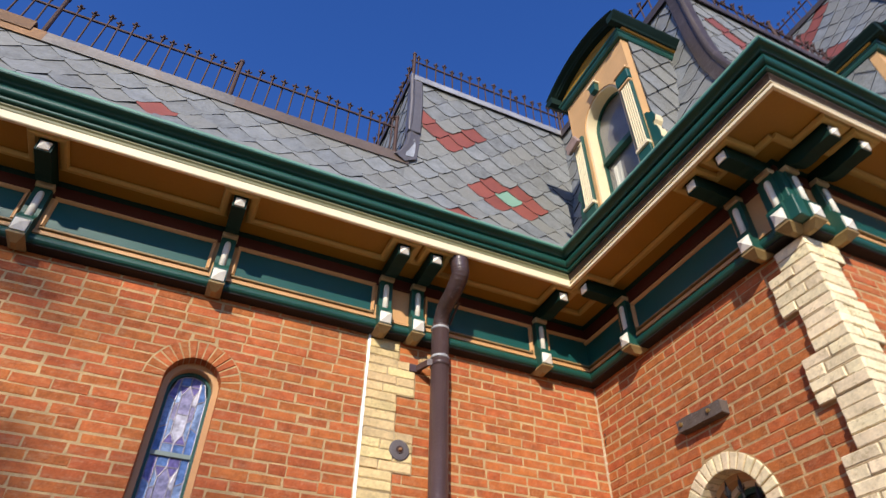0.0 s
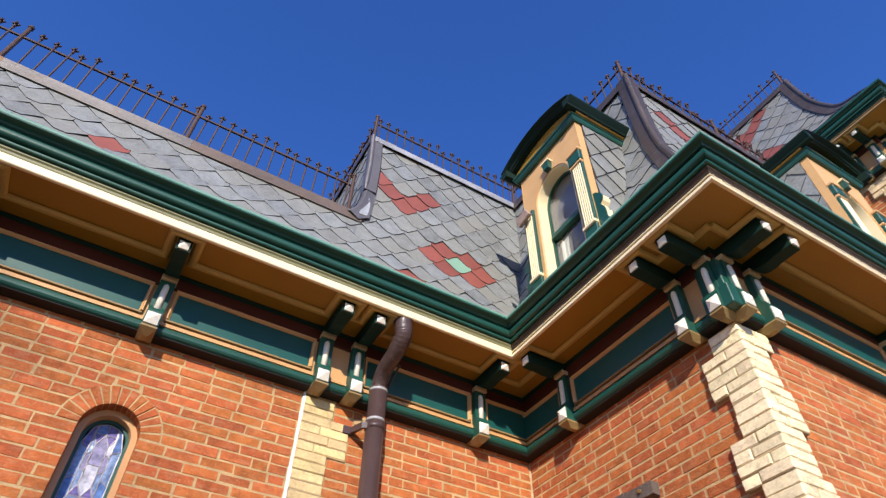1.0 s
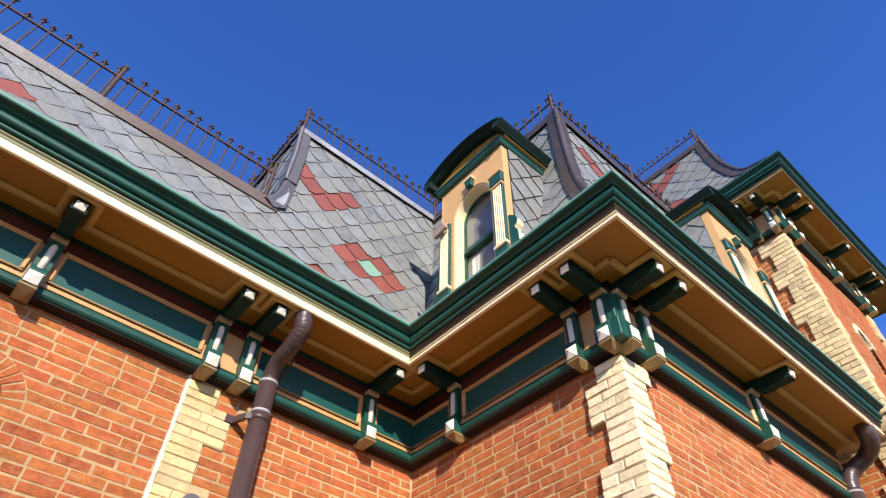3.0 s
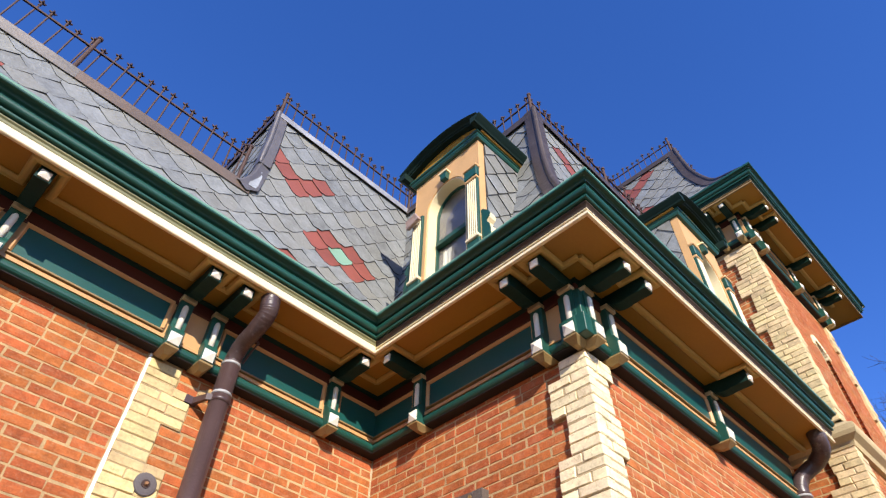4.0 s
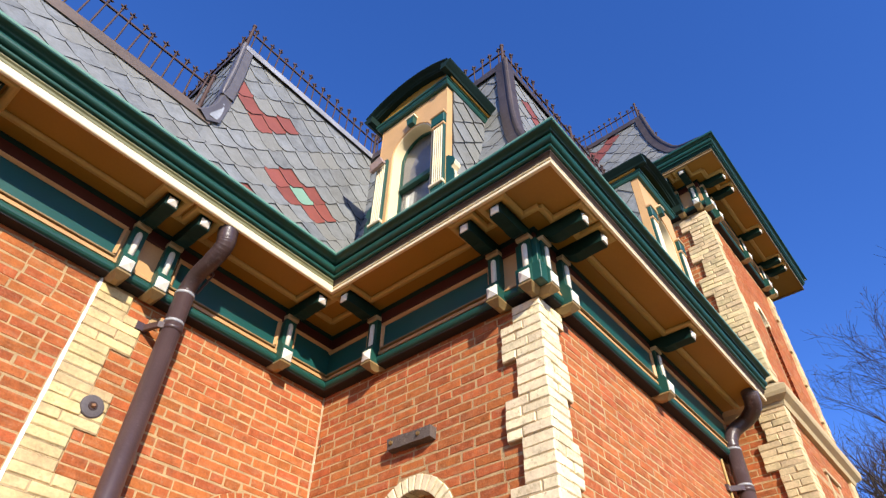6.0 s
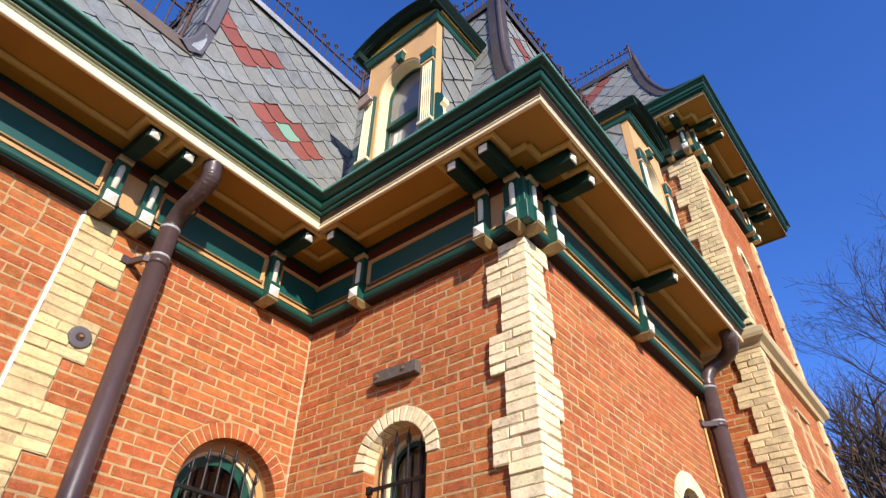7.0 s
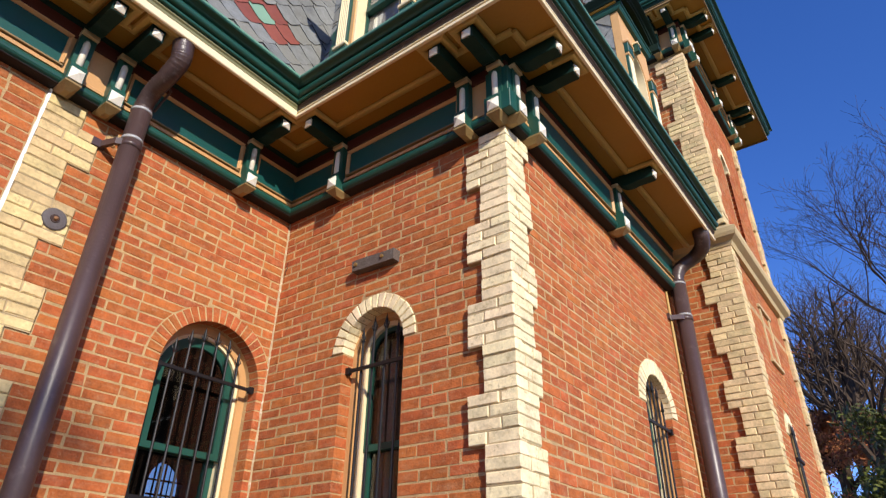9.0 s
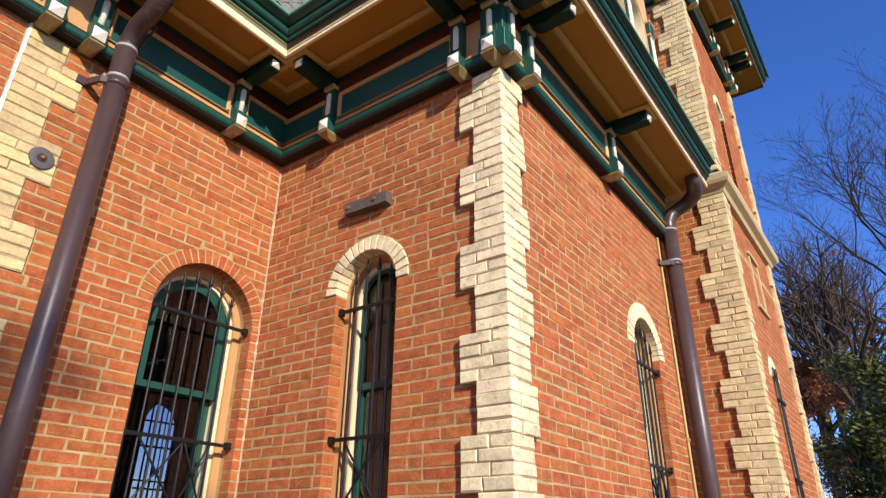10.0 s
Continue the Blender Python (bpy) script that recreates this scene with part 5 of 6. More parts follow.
# ---- rainwater pipes ----
def downpipe(name_label, way, foot, r, clip_z, wall_y, u, frame, joints):
    """A round pipe: ribbed swan neck from the gutter, straight drop, sealed joints and a wall clip."""
    p = empty("downpipe", frame, name_label, "drainpipe", "rainwater pipes")
    pts = [Vector(q) for q in way]
    curve = []
    for i in range(len(pts) - 1):
        a, b = pts[max(i - 1, 0)], pts[i]
        c, d = pts[i + 1], pts[min(i + 2, len(pts) - 1)]
        for k in range(14):
            t = k / 14
            curve.append(0.5 * ((2 * b) + (c - a) * t + (2 * a - 5 * b + 4 * c - d) * t * t + (3 * b - a - 3 * c + d) * t ** 3))
    curve.append(pts[-1])
    dense = []
    for a, b in zip(curve, curve[1:]):
        dense += [a, a.lerp(b, 0.5)]
    dense.append(curve[-1])
    n = len(dense)
    crease = random.Random(5)
    radii = [r * (1.10 - 0.20 * min(1.0, 1.5 * i / n) + 0.07 * max(0.0, i / n - 0.7) + (crease.uniform(0.0, 0.05) if i % 2 else -0.012)) for i in range(n)]
    part("swan_neck", tube(bmesh.new(), dense, radii, 18), BEND, p, "ribbed brown bend", smooth=True)
    top = pts[-1]
    pipe = part("pipe", tube(bmesh.new(), [top + Vector((0, 0, 0.03)), Vector((top.x, top.y, foot))], r, 24), PIPE, p, smooth=True)
    for z in joints:
        ring = bmesh.new()
        tube(ring, [(top.x, top.y, z - 0.012), (top.x, top.y, z - 0.004), (top.x, top.y, z + 0.006), (top.x, top.y, z + 0.012)], [r * 1.01, r * 1.07, r * 1.06, r * 1.01], 24)
        part("joint", ring, SOLDER, pipe, "pale sealed joint", smooth=True)
    bm = bmesh.new()
    tube(bm, [(top.x, top.y, clip_z - 0.022), (top.x, top.y, clip_z + 0.022)], r * 1.09, 24)
    part("collar", bm, PIPE, pipe, "brown pipe clip", smooth=True)
    bm = bmesh.new()
    s = -1
    prism(bm, [(top.x + s * r * 0.9, top.y - 0.03), (top.x + s * (r + 0.035), top.y + 0.0), (top.x + s * (r + 0.085), -0.006), (top.x + s * (r + 0.05), -0.004), (top.x + s * (r + 0.02), top.y + 0.02)], clip_z - 0.025, clip_z + 0.025, lambda x, y, z: (x, y, z))
    box(bm, top.x - r - 0.13, top.x - r - 0.04, -0.03, 0.004, clip_z - 0.03, clip_z + 0.03)
    part("wall_clip", bm, PIPE, p, "brown wall clip")
    return p


gutter_pipe = downpipe("brown round drainpipe with a ribbed bend under the eaves", [(-1.588, -0.552, 5.10), (-1.578, -0.550, 5.02), (-1.560, -0.520, 4.925), (-1.565, -0.400, 4.835), (-1.570, -0.260, 4.780), (-1.565, -0.175, 4.700), (-1.562, -0.152, 4.625)], 0.0, 0.070, 4.31, 0, 0, FRAME_A, (4.628, 4.365))
part("strap", tube(bmesh.new(), [(-1.485, -0.165, 4.690), (-1.480, -0.250, 4.760), (-1.478, -0.330, 4.800), (-1.520, -0.345, 4.815)], 0.009, 6), PIPE, gutter_pipe, "thin brown metal strap")
downpipe("brown round drainpipe in the corner by the tower", [(3.215, -0.49, 5.10), (3.235, -0.487, 5.03), (3.335, -0.450, 4.955), (3.430, -0.330, 4.905), (3.400, -0.180, 4.815), (3.364, -0.125, 4.700), (3.360, -0.120, 4.600)], 0.0, 0.078, 4.19, 0, 0, FRAME_C, (4.60, 4.23))
conduit = empty("conduit", FRAME_C, "thin tan painted cable conduit beside the drainpipe", "conduit")
part("tube", tube(bmesh.new(), [(3.235, -0.016, 0.0), (3.235, -0.016, 4.50)], 0.013, 10), TAN, conduit, smooth=True)
for z in (1.2, 2.4, 3.6):
    part("saddle", boxes((3.21, 3.26, -0.034, 0.002, z - 0.012, z + 0.012)), TAN, conduit)

# ---- iron cresting along the roof edges ----
def spike_mesh(h):
    bm = bmesh.new()
    tube(bm, [(0, 0, 0), (0, 0, h - 0.05)], 0.0085, 6)
    tube(bm, [(0, 0, h - 0.052), (0, 0, h - 0.036), (0, 0, h - 0.026), (0, 0, h - 0.010), (0, 0, h + 0.022)], [0.008, 0.012, 0.010, 0.014, 0.003], 6)
    for s in (-1, 1):
        tube(bm, [(0, 0, h - 0.030), (s * 0.020, 0, h - 0.026), (s * 0.034, 0, h - 0.014)], [0.010, 0.012, 0.004], 6)
        tube(bm, [(0, 0, h - 0.030), (0, s * 0.020, h - 0.026), (0, s * 0.030, h - 0.016)], [0.009, 0.010, 0.004], 6)
    tube(bm, [(0, 0, h - 0.085), (0, 0, h - 0.075), (0, 0, h - 0.062), (0, 0, h - 0.052)], [0.008, 0.015, 0.015, 0.008], 6)
    me = bpy.data.meshes.new("spike")
    bm.to_mesh(me)
    bm.free()
    me.materials.append(IRON)
    return me


SPIKES = [spike_mesh(0.45), spike_mesh(0.495)]
TALL_SPIKES = [spike_mesh(0.59), spike_mesh(0.633)]


def post_bm(h, r=0.021):
    bm = bmesh.new()
    tube(bm, [(0, 0, -0.02), (0, 0, h - 0.05), (0, 0, h - 0.045), (0, 0, h - 0.02), (0, 0, h)], [r, r * 0.9, r * 1.25, r * 1.25, r * 0.5], 10)
    return bm


def cresting(p0, p1, posts, label, step=0.112, h_post=0.52, spikes=SPIKES, rail_z=0.335):
    a, b = Vector(p0), Vector(p1)
    d = b - a
    length = d.length
    ang = math.atan2(d.y, d.x)
    m = Matrix.Translation(a) @ Matrix.Rotation(ang, 4, "Z")
    c = empty("iron_cresting", m, label, "cresting", "iron crestings on the roof edges")
    for z, r in ((rail_z, 0.009),):
        part("rail", boxes((0, length, -r, r, z - 0.009, z + 0.009)), IRON, c)
    for x in posts:
        part("post", post_bm(h_post), IRON, c, matrix=Matrix.Translation((x * length, 0, 0)))
    n = int(length / step)
    rnd = random.Random(n)
    for i in range(n):
        x = (i + 0.5) * length / n
        if any(abs(x - q * length) < 0.03 for q in posts):
            continue
        link("spike", spikes[i % 2], c, Matrix.Translation((x, 0, 0)) @ Matrix.Rotation(rnd.uniform(-0.03, 0.03), 4, "Y") @ Matrix.Rotation(rnd.uniform(-0.05, 0.05), 4, "X"))
    return c


cresting((-6.4, -0.055, 6.555), (HIP_X - 0.17, -0.055, 6.555), [(-5.22 + 6.4) / (HIP_X - 0.17 + 6.4), (-3.67 + 6.4) / (HIP_X - 0.17 + 6.4), 1.0], "rusty iron cresting with spear finials on the low roof", h_post=0.68, spikes=TALL_SPIKES, rail_z=0.48)
cresting((HIP_X + 0.02, 0.07, 8.215), (0.20, 0.07, 8.215), [0.0, 1.0], "rusty iron cresting with spear finials on the main roof")
cresting((HIP_X + 0.02, 3.0, 8.175), (HIP_X + 0.02, 0.06, 8.175), [0.0], "rusty iron cresting running back from the roof corner")
cresting((0.20, 0.06, 8.175), (0.20, -DEPTH + 0.20, 8.175), [1.0], "rusty iron cresting behind the dormer")
cresting((0.20, -DEPTH + 0.20, 8.175), (TOW_X, -DEPTH + 0.20, 8.175), [0.42, 0.85], "rusty iron cresting above the wing front")
cresting((TOW_X + 0.53, 0.0, 11.565), (TOW_X + 0.53, TOW_Y + 0.53, 11.565), [1.0], "rusty iron cresting round the tower roof")
cresting((TOW_X + 0.53, TOW_Y + 0.53, 11.565), (TOW_E - 0.53, TOW_Y + 0.53, 11.565), [1.0], "rusty iron cresting on the tower front")

# ---- small things on the walls ----
seam = bmesh.new()
rnd = random.Random(2)
pts = []
for i in range(70):
    z = 0.0 + 4.53 * i / 69
    w = 0.010 + rnd.uniform(-0.003, 0.004)
    pts.append([(SEAM + 0.004 - w, 0.004, z), (SEAM + 0.004 - w * 0.8, -0.012, z), (SEAM + 0.004 + w * 0.6, -0.019, z), (SEAM + 0.004 + w, 0.0, z)])
rings(seam, pts)
tagged(part("caulk_seam", seam, CAULK), "white caulk seam between the brick and the buff corner", "sealant", kind="structure")
seam = bmesh.new()
pts = []
for i in range(70):
    z = 4.53 * i / 69
    w = 0.012 + rnd.uniform(-0.005, 0.005)
    pts.append([(-w, 0.002, z), (-w, -0.004, z), (-0.004, -w, z), (0.002, -w, z)])
rings(seam, pts)
tagged(part("corner_pointing", seam, surf("smeared_pale_mortar", (0.42, 0.31, 0.18), 0.95, 0.4, 10.0, 60, 0.6, spots=0.9, spot_color=(0.75, 0.70, 0.62))), "smeared mortar in the inner corner of the walls", "mortar", kind="structure")

plate = empty("tie_plate", Matrix.Translation((-1.806, -0.016, 3.64)), "round iron wall tie plate with a rusty nut", "tie plate")
bm = bmesh.new()
tube(bm, [(0, 0.010, 0), (0, -0.006, 0), (0, -0.012, 0), (0, -0.014, 0)], [0.076, 0.076, 0.070, 0.052], 28)
part("disc", bm, surf("grey_painted_iron", (0.105, 0.085, 0.080), 0.55, 0.25, 12.0, 60, 0.3), plate)
bm = bmesh.new()
tube(bm, [(0, -0.012, 0), (0, -0.018, 0), (0, -0.016, 0)], [0.030, 0.028, 0.018], 20)
part("boss", bm, IRON, plate)
bm = bmesh.new()
tube(bm, [(0.003, -0.016, -0.003), (-0.002, -0.030, 0.002)], [0.017, 0.013], 5)
part("nut", bm, surf("orange_rust", (0.27, 0.13, 0.06), 0.9, 0.6, 30.0, 60, 0.4), plate, "orange rusty nut")

block = empty("timber_block", FRAME_B @ Matrix.Translation((1.128, 0, 3.768)) @ Matrix.Rotation(radians(2), 4, "Y"), "weathered grey timber batten bolted to the brick", "batten")
bm = boxes((-0.205, 0.205, -0.072, 0.006, -0.045, 0.045))
bmesh.ops.subdivide_edges(bm, edges=bm.edges[:], cuts=5, use_grid_fill=True)
for v in bm.verts:
    n = noise.noise(v.co * 11) * 0.008
    v.co += Vector((n * 0.8, n * 0.6, n))
part("batten", bm, WOOD, block)
for u in (-0.165, 0.10):
    bm = bmesh.new()
    tube(bm, [(u, -0.066, 0.004), (u, -0.084, 0.004)], [0.017, 0.014], 8)
    part("bolt", bm, surf("tarnished_brass", (0.42, 0.27, 0.10), 0.4, 0.3, 20.0, 60, 0.2, metal=0.7), block, "tarnished bolt head")

# wire stub in the inner corner and a damaged joint by the pipe clip
wire = empty("wire_stub", Matrix.Translation((-0.004, -0.05, 4.05)), "thin loose wire stub at the inner corner", "wire")
part("strand", tube(bmesh.new(), [(0, 0, 0.06), (-0.012, -0.01, 0.03), (-0.010, -0.022, 0.0), (-0.018, -0.008, -0.04), (-0.004, 0.0, -0.06)], 0.003, 6), BLACK_IRON, wire)
for k, (u, z, w, h) in enumerate(((-1.63, 4.405, 0.05, 0.035), (-1.60, 4.44, 0.03, 0.025), (-1.635, 4.36, 0.03, 0.02))):
    bm = bmesh.new()
    bmesh.ops.create_icosphere(bm, subdivisions=2, radius=1.0)
    for v in bm.verts:
        v.co = Vector((u + v.co.x * w * (1 + 0.3 * noise.noise(v.co * 3)), -0.004 + v.co.y * 0.014, z + v.co.z * h))
    tagged(part("mortar_lump", bm, MORTAR), "rough lump of mortar patching the brick", "mortar patch", "mortar lumps by the pipe clip")

# ---- tower front: windows and blind panel ----
def slit_window(name, h, label, m=0.10):
    w = empty(name, FRAME_TF, label, "window", kind="structure")
    part("frame", arch_band(bmesh.new(), h.u, h.r - 0.035, h.r + 0.01, h.spring, h.sill, m, m + 0.06), GREEN, w, "dark green frame")
    part("pane", arch_sheet(bmesh.new(), h.u, h.r - 0.03, h.spring, h.sill, m + 0.03), GLASS, w, "dark glass").visible_shadow = False
    part("meeting_rail", boxes((h.u - h.r + 0.03, h.u + h.r - 0.03, m + 0.01, m + 0.05, (h.sill + h.spring) / 2 - 0.02, (h.sill + h.spring) / 2 + 0.02)), GREEN, w)
    part("window_sill", boxes((h.u - h.r - 0.05, h.u + h.r + 0.05, -0.05, 0.2, h.sill - 0.09, h.sill), bevel=0.008), STONE, w, "stone sill")
    # Dark sheet just inside, coloured as the shade of the room.
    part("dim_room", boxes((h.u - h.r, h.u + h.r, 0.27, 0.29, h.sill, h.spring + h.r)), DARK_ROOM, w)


slit_window("window_5", OPEN_T1, "narrow arched window high in the tower front", 0.15)
infill = bpy.data.objects["window_5"]
for k in range(math.ceil(5.47 / COURSE), math.floor(6.74 / COURSE)):
    # the lower part of the opening is bricked up
    for u0, u1 in (((-0.19, 0.03), (0.04, 0.19)) if k % 2 else ((-0.19, -0.07), (-0.06, 0.15), (0.16, 0.19))):
        raw("brick", *brick_shape((1.26 + u0, 1.26 + u1, 1.26 + u0, 1.26 + u1, k * COURSE + JOINT / 2, k * COURSE + JOINT / 2 + BRICK_H), 0.003), BRICK, infill, Matrix.Translation((0, 0.075, 0)))
slit_window("window_6", OPEN_T2, "narrow arched window low in the tower front", 0.11)
blind = empty("blind_panel", FRAME_TF, "blind brick panel framed in buff stone strips", "panel", kind="structure")
for nm, d in (("stile", (0.99, 1.02, -0.022, 0.01, 4.10, 4.74)), ("stile", (1.42, 1.45, -0.022, 0.01, 4.10, 4.74)), ("rail", (0.93, 1.51, -0.035, 0.01, 4.74, 4.785)), ("rail", (0.93, 1.51, -0.035, 0.01, 4.05, 4.095))):
    part(nm, boxes(d, bevel=0.005), STONE, blind)
grille(FRAME_TF, OPEN_T2, 0.86, 1.12, 2.945, 2.13, [0.96, 1.04], "black iron guard over the narrow tower window", out=0.035)

box_floor = bmesh.new()
box(box_floor, -60, 60, -60, 60, -0.2, 0.0)
tagged(part("ground", box_floor, GRASS_SOIL), "flat dry lawn around the building", "ground", kind="structure")

# ---- trees and shrubs ----
BARK = surf("grey_bark", (0.06, 0.042, 0.030), 0.9, 0.35, 8.0, 40, 0.6)
DEAD_LEAF = surf("brown_oak_leaf", (0.33, 0.125, 0.050), 0.8, 0.3, 3.0, 30, 0.0, rand=0.6, hue=0.03)
LEAF = surf("evergreen_leaf", (0.080, 0.088, 0.014), 0.45, 0.3, 3.0, 30, 0.0, rand=0.6, hue=0.03)
LEAF.node_tree.nodes["Principled BSDF"].inputs["Specular IOR Level"].default_value = 0.3

for dull, gloss in ((BARK, 0.12), (DEAD_LEAF, 0.12), (LEAF, 0.22)):
    dull.node_tree.nodes["Principled BSDF"].inputs["Specular IOR Level"].default_value = gloss


def limbs(rnd, base, lean, height, spread, levels, r0):
    """Branches as lists of points and radii: a trunk, crooked limbs that turn upwards, boughs and twigs."""
    out, tips = [], []
    nodes, start = (10, 8, 6, 5, 4, 3), (4, 2, 1, 1, 1, 1)

    def grow(p, d, length, r, level):
        pts, radii = [p.copy()], [r]
        n = nodes[level]
        q, e = p.copy(), d.copy()
        wob = 0.06 if level == 0 else 0.17
        turn = rnd.uniform(0, 6.28)
        for i in range(n):
            e = (e + Vector((rnd.gauss(0, wob), rnd.gauss(0, wob), rnd.gauss(0.05 if level else 0.0, wob * 0.7)))).normalized()
            q = q + e * length / n
            pts.append(q.copy())
            radii.append(r * (1 - (0.62 if level else 0.70) * (i + 1) / n))
            if level < levels and i >= start[level]:
                for _ in range(2 if (level == 0 or rnd.random() < 0.22) else 1):
                    turn += 2.4 + rnd.gauss(0, 0.4)
                    a = e.orthogonal().normalized()
                    c = e.cross(a)
                    side = a * math.cos(turn) + c * math.sin(turn)
                    f = (e * rnd.uniform(0.6, 1.0) + side * spread * rnd.uniform(0.8, 1.25) + Vector((0, 0, 0.12))).normalized()
                    long = length * rnd.uniform(0.40, 0.62) * (1.15 - 0.45 * i / n)
                    grow(q, f, long, radii[-1] * rnd.uniform(0.55, 0.80), level + 1)
        out.append((pts, radii, level))
        if level >= levels - 1:
            tips.extend(pts[1:])

    grow(Vector(base), Vector(lean).normalized(), height, r0, 0)
    return out, tips


def tree(label, base, lean, height, levels, r0, seed, leaf=None, leaf_count=0, leaf_size=0.08, low=0.0, high=99.0, spread=0.75, bunch=24):
    rnd = random.Random(seed)
    t = empty("tree", Matrix.Translation(base), label, "tree", "trees beyond the tower")
    out, tips = limbs(rnd, (0, 0, -0.1), lean, height, spread, levels, r0)
    k = height / max(p.z for pts, _, _ in out for p in pts)
    out = [([p * k for p in pts], [r * k for r in radii], level) for pts, radii, level in out]
    tips = [p * k for p in tips]
    trunk, crown = bmesh.new(), ([], [])
    for pts, radii, level in out:
        if level == 0:
            tube(trunk, pts, radii, 10)
            continue
        seg = 5 if level < 3 else 3
        vs, fs = crown
        ref = None
        start = len(vs)
        for i, p in enumerate(pts):
            d = (pts[min(i + 1, len(pts) - 1)] - pts[max(i - 1, 0)]).normalized()
            ref = d.orthogonal().normalized() if ref is None else (ref - d * ref.dot(d)).normalized()
            c = d.cross(ref)
            rr = max(radii[i], 0.005)
            for k in range(seg):
                a = 2 * math.pi * k / seg
                vs.append(tuple(p + (ref * math.cos(a) + c * math.sin(a)) * rr))
        for i in range(len(pts) - 1):
            for k in range(seg):
                j = (k + 1) % seg
                fs.append((start + i * seg + k, start + i * seg + j, start + (i + 1) * seg + j, start + (i + 1) * seg + k))
    part("trunk", trunk, BARK, t)
    tagged(raw("branch_mass", crown[0], crown[1], BARK, t), kind="stuff")
    if leaf_count:
        vs, fs = [], []
        pool = [p for p in tips if low < p.z < high]
        bunches = [rnd.choice(pool) for _ in range(max(8, leaf_count // bunch))]
        for _ in range(leaf_count):
            p = rnd.choice(bunches) + Vector((rnd.gauss(0, 0.17), rnd.gauss(0, 0.17), rnd.gauss(0, 0.13)))
            a = Vector((rnd.gauss(0, 1), rnd.gauss(0, 1), rnd.gauss(0, 1))).normalized()
            b = a.orthogonal().normalized()
            s = leaf_size * rnd.uniform(0.6, 1.3)
            k = len(vs)
            vs += [tuple(p - a * s), tuple(p + b * s * 0.45 + a * 0.1 * s), tuple(p + a * s), tuple(p - b * s * 0.45 + a * 0.1 * s)]
            fs.append((k, k + 1, k + 2, k + 3))
        tagged(raw("leaves", vs, fs, leaf, t), kind="stuff")
    return t


tree("bare oak with brown leaves on its boughs", (18.0, -2.75, 0), (0.0, 0.03, 1), 12.3, 3, 0.46, 23, DEAD_LEAF, 8000, 0.072, 1.5, 6.4, 0.62, 16)
tree("bare oak with brown leaves behind the tower", (24.0, -1.0, 0), (0.0, -0.02, 1), 12.5, 3, 0.42, 14, DEAD_LEAF, 8000, 0.080, 0.8, 7.2, 0.62, 18)
tree("tall bare tree with fine grey twigs", (27.0, -5.9, 0), (-0.01, 0.02, 1), 19.0, 4, 0.32, 5, DEAD_LEAF, 900, 0.09, 2.0, 12.0, 0.6)
tree("young oak still full of brown leaves", (20.5, -1.9, 0), (0.0, -0.02, 1), 4.9, 3, 0.13, 17, DEAD_LEAF, 4500, 0.062, 0.3, 6.0, 0.7, 12)
tree("bare tree with upright twigs beyond the tower", (31.0, -1.6, 0), (0.02, 0.0, 1), 17.5, 4, 0.34, 8, None, 0, 0.1, 1.0, 9.0, 0.6)
tree("dense dark evergreen holly", (13.2, -4.10, 0), (0, 0.0, 1), 5.3, 3, 0.14, 31, LEAF, 30000, 0.066, 0.2, 9.0, 0.8, 9)
tree("dense dark evergreen holly", (14.9, -3.4, 0), (0, 0, 1), 3.4, 3, 0.12, 35, LEAF, 17000, 0.062, 0.1, 9.0, 0.85, 9)
tagged(tree("bare tree far in front of the house", (-21.3, -26.5, 0), (0.0, 0.0, 1), 24.0, 4, 0.42, 44, DEAD_LEAF, 12000, 0.13, 8.0, 18.8, 0.75, 12), group="trees in front of the house")

# dry stems at the foot of the tower
def dry_shrub(label, x, y, height, count, seed, reach=0.22, leaves=60):
    rnd = random.Random(seed)
    s = empty("dry_shrub", Matrix.Translation((x, y, 0)), label, "shrub", "dry stems at the foot of the tower")
    bm, vs, fs = bmesh.new(), [], []
    for _ in range(count):
        a = rnd.uniform(0, 6.28)
        foot = Vector((0.08 * math.cos(a), 0.08 * math.sin(a), -0.02))
        lean = Vector((rnd.gauss(0, reach), rnd.gauss(0, reach), 0))
        h = height * rnd.uniform(0.72, 1.0)
        pts = [foot + lean * (k / 6) ** 1.4 + Vector((rnd.gauss(0, 0.008), rnd.gauss(0, 0.008), h * k / 6)) for k in range(7)]
        tube(bm, pts, [0.006 - 0.0007 * k for k in range(7)], 4)
        for k in (3, 4, 5, 5):
            e = pts[k] + Vector((rnd.gauss(0, 0.07), rnd.gauss(0, 0.07), rnd.uniform(0.05, 0.16)))
            tube(bm, [pts[k], (pts[k] + e) / 2 + Vector((0, 0, 0.01)), e], [0.003, 0.0025, 0.0015], 3)
            for _ in range(leaves // count):
                p = e + Vector((rnd.gauss(0, 0.03), rnd.gauss(0, 0.03), rnd.gauss(-0.02, 0.03)))
                d = Vector((rnd.gauss(0, 1), rnd.gauss(0, 1), rnd.gauss(0, 1))).normalized()
                o = d.orthogonal().normalized()
                n = len(vs)
                vs += [tuple(p - d * 0.022), tuple(p + o * 0.009), tuple(p + d * 0.022), tuple(p - o * 0.009)]
                fs.append((n, n + 1, n + 2, n + 3))
    tagged(part("stems", bm, DRY_STEM, s), kind="stuff")
    tagged(raw("leaves", vs, fs, DEAD_LEAF, s), kind="stuff")
    return s


DRY_STEM = surf("dry_stem", (0.20, 0.125, 0.075), 0.9, 0.3, 10.0, 40, 0.3)
dry_shrub("dry brown leafy stems beside the tower corner", 2.90, -2.95, 2.12, 20, 3, 0.13, 320)
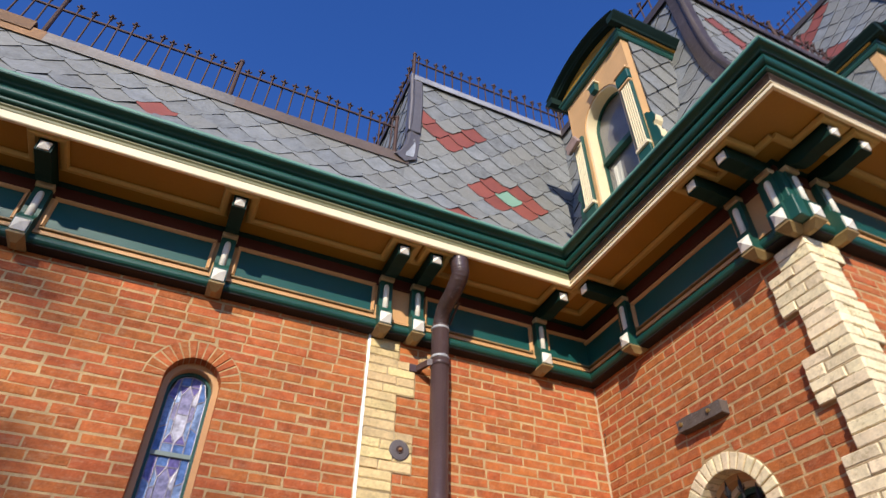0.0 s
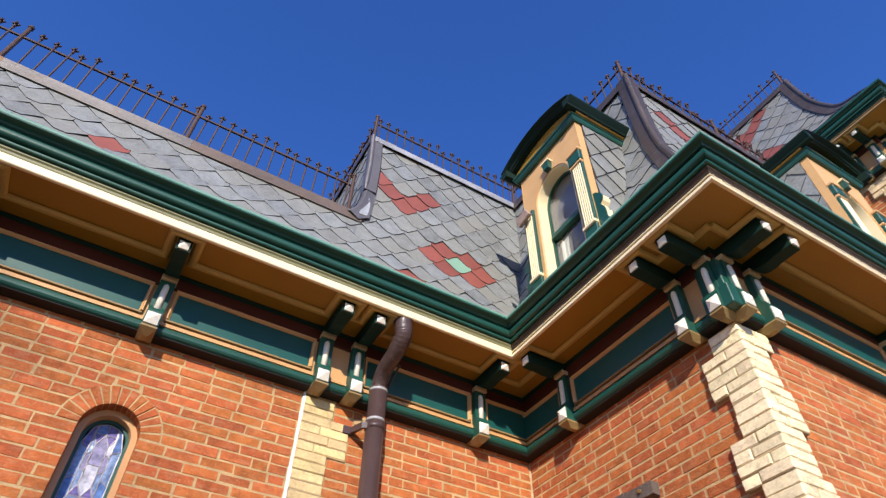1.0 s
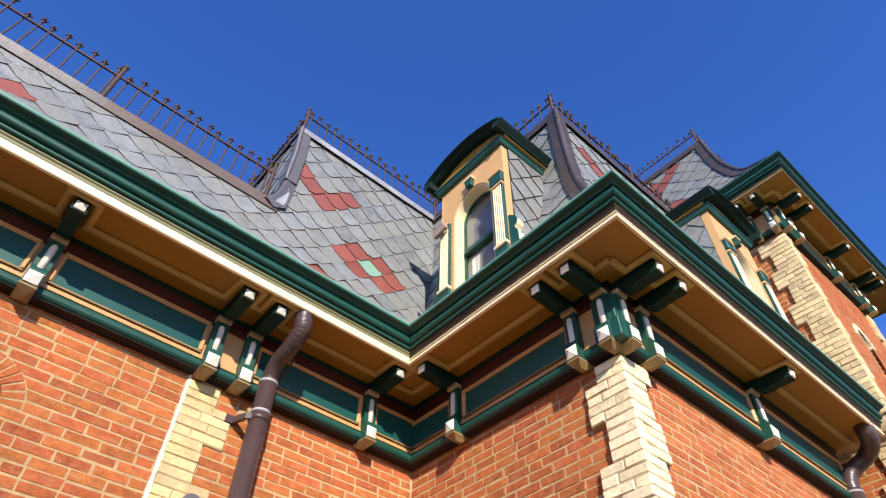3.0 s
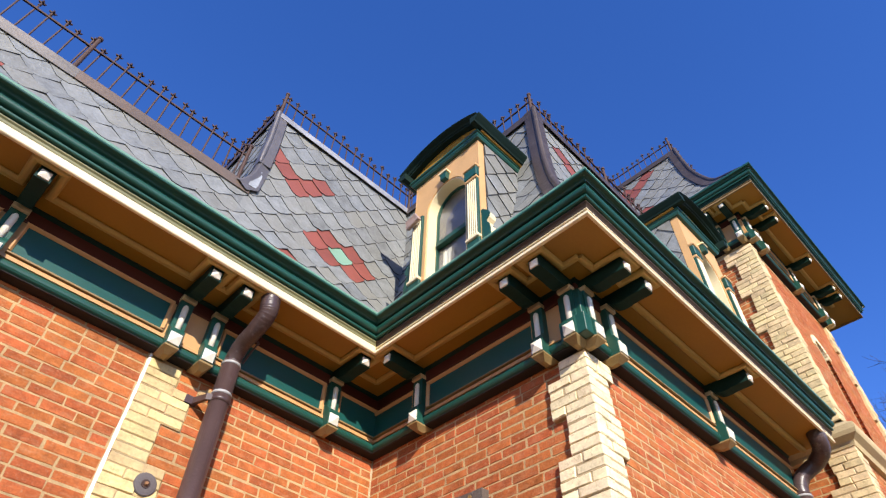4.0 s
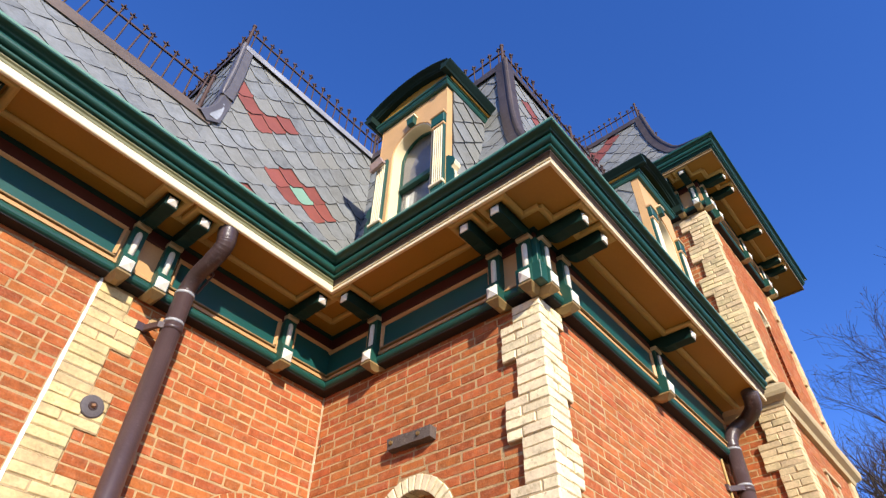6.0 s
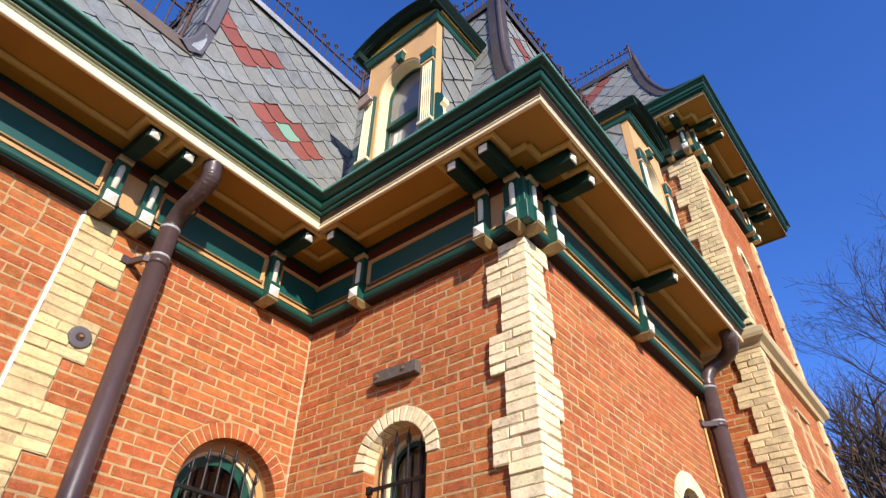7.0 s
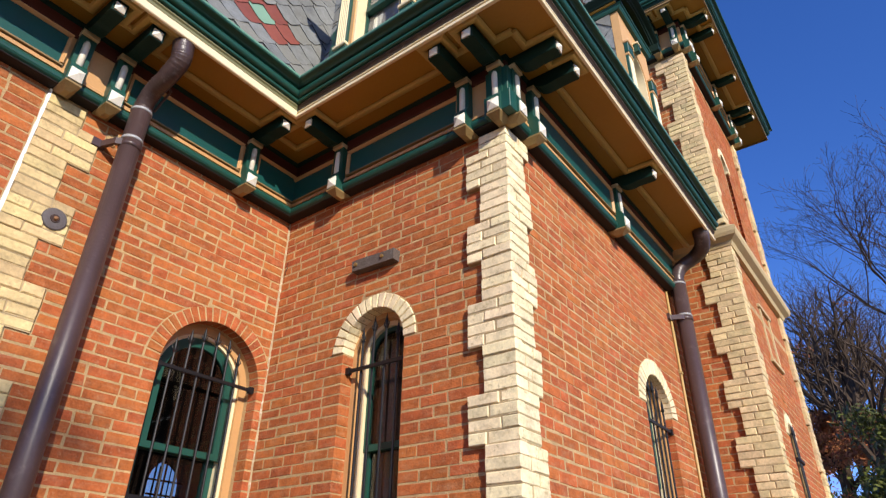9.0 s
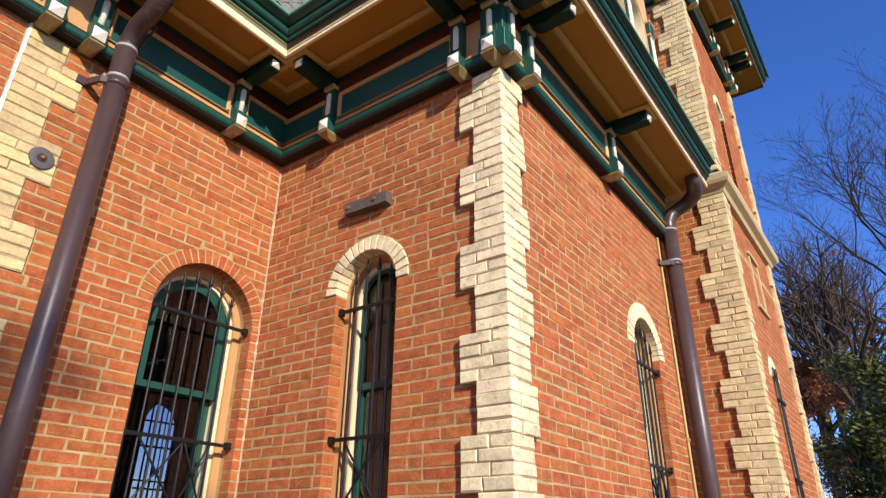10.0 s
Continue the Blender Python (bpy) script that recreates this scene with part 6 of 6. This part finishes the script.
dry_shrub("few thin dry stems by the drainpipe", 2.30, -2.62, 2.0, 8, 5, 0.06, 0)

# ---- bricks: the pieces of the walls ----
place_bricks(lay_bricks(-6.4, SEAM - 0.012, 0, BRICK_TOP + 0.04, [OPEN_STAINED], seed=5), main_left, (-2.7, 3.6))
place_bricks(lay_bricks(SEAM, 0, 0, BRICK_TOP + 0.04, [OPEN_A], left=lambda k: tooth(k, -1.71, -1.85) + JOINT, right=lambda k: -0.006, seed=6), main_right, (-0.9, 3.6))
place_bricks(lay_bricks(0, DEPTH, 0, BRICK_TOP + 0.04, [OPEN_B], left=lambda k: 0.012, right=lambda k: tooth(k, 1.955, 2.065) - JOINT, seed=7), wing_side, (1.2, 3.3))
place_bricks(lay_bricks(0, TOW_X, 0, BRICK_TOP + 0.04, [OPEN_C], left=lambda k: tooth(k + 4, 0.265, 0.200) + JOINT, right=lambda k: TOW_X - 0.005, seed=8), wing_front, (1.0, 3.3))
place_bricks(lay_bricks(-3.0, 0, 0, TOW_TOP, [], left=lambda k: -0.62 if k * COURSE < 5.0 else -2.9, right=lambda k: tooth(k + 2, -0.36, -0.25), seed=9), tower_left, (-0.5, 4.0))
place_bricks(lay_bricks(0, TR, 0, 4.60, [OPEN_T2], left=lambda k: tooth(k + 6, 0.22, 0.15), right=lambda k: TR - tooth(k + 6, 0.22, 0.15), seed=10), tower_front, (0.8, 3.4), most=150)
place_bricks(lay_bricks(0, TR, 4.60, TOW_TOP, [OPEN_T1], left=lambda k: tooth(k + 6, 0.22, 0.15), right=lambda k: TR - tooth(k + 6, 0.22, 0.15), seed=12), tower_front, (0.8, 5.8), most=150)
arch_ring(tower_front, OPEN_T1, 13, BUFF, "voussoir", 0.010)
arch_ring(tower_front, OPEN_T2, 13, BUFF, "voussoir", 0.010)
arch_ring(main_left, OPEN_STAINED, 15, BRICK, "brick", 0.004)
arch_ring(main_right, OPEN_A, 25, BRICK, "brick", 0.004)
arch_ring(wing_side, OPEN_B, 17, BUFF, "voussoir", 0.012)
arch_ring(wing_front, OPEN_C, 21, BUFF, "voussoir", 0.012)

for wall, h, deep in ((tower_front, OPEN_T2, 0.109), (tower_front, OPEN_T1, 0.15)):
    # brick reveals, course by course
    for k in range(math.ceil(h.sill / COURSE), math.floor(h.spring / COURSE)):
        for sg in (-1, 1):
            raw("brick", *brick_shape((-0.004, deep, -0.004, deep, 0.0, BRICK_H), 0.004, back=0.02), BRICK, wall).matrix_local = Matrix.Translation((h.u + sg * h.r, 0, k * COURSE + JOINT / 2)) @ Matrix.Rotation(radians(90), 4, "Z") @ Matrix.Diagonal((1, sg, 1, 1))

POINTING = collections.defaultdict(list)


def buff_course(parent, u0, u1, k, seed, proud, name="buff_brick", material=None):
    """One course of rough buff bricks between two ends, with nearly flush pointing."""
    rnd = random.Random(seed * 1000 + k)
    a, b = k * COURSE + JOINT / 2, k * COURSE + JOINT / 2 + BRICK_H + 0.003
    if u0 < -0.1 or u1 < 1.0:
        u0 += rnd.uniform(-0.008, 0.008) if u0 < -0.2 else 0.0
    n = max(1, round((u1 - u0) / 0.185))
    cuts = [u0]
    for i in range(1, n):
        cuts.append(u0 + (u1 - u0) * (i + 0.22 * (1 if (k % 2) else -1) + rnd.uniform(-0.12, 0.12)) / n)
    cuts.append(u1)
    for c, d in zip(cuts, cuts[1:]):
        p = proud + rnd.uniform(-0.004, 0.005)
        w = [rnd.uniform(-0.002, 0.003) for _ in range(6)]
        v, f = brick_shape((c + JOINT / 2 * (c != u0) + w[0], d - JOINT / 2 * (d != u1) + w[1], c + JOINT / 2 * (c != u0) + w[2], d - JOINT / 2 * (d != u1) + w[3], a + w[4], b + w[5]), p, chamfer=rnd.uniform(0.004, 0.008))
        v = v[:8] + [(x, y + rnd.uniform(-0.003, 0.003), z) for x, y, z in v[8:]]
        raw(name, v, f, material or BUFF, parent)
    POINTING[parent.name, seed].append((u0 + 0.004, u1 - 0.004, -proud + 0.006, 0.02, k * COURSE + 0.001, (k + 1) * COURSE - 0.001))


QUOIN = 0.039
for k in range(0, math.floor(BRICK_TOP / COURSE)):
    buff_course(wing_side, tooth(k, 1.955, 2.065), DEPTH + QUOIN, k, 1, QUOIN)
    buff_course(wing_front, -QUOIN + 0.004, tooth(k + 4, 0.265, 0.200), k, 2, QUOIN)
    buff_course(main_right, SEAM + 0.012, tooth(k, -1.71, -1.85), k, 3, 0.018, material=WARM_BUFF)
for k in range(0, math.floor(TOW_TOP / COURSE)):
    if 5.09 < k * COURSE < 5.39:
        continue
    buff_course(tower_left, tooth(k + 2, -0.36, -0.25), QUOIN, k, 4, QUOIN, material=TOWER_BUFF)
    buff_course(tower_front, -QUOIN + 0.004, tooth(k + 6, 0.22, 0.15), k, 5, QUOIN, material=TOWER_BUFF)
    buff_course(tower_front, TOW_R - TOW_X - tooth(k + 6, 0.22, 0.15), TOW_R - TOW_X + QUOIN, k, 6, QUOIN, material=TOWER_BUFF)
for (owner, _), dims in POINTING.items():
    part("pointing", boxes(*dims), BUFF_MORTAR, bpy.data.objects[owner])
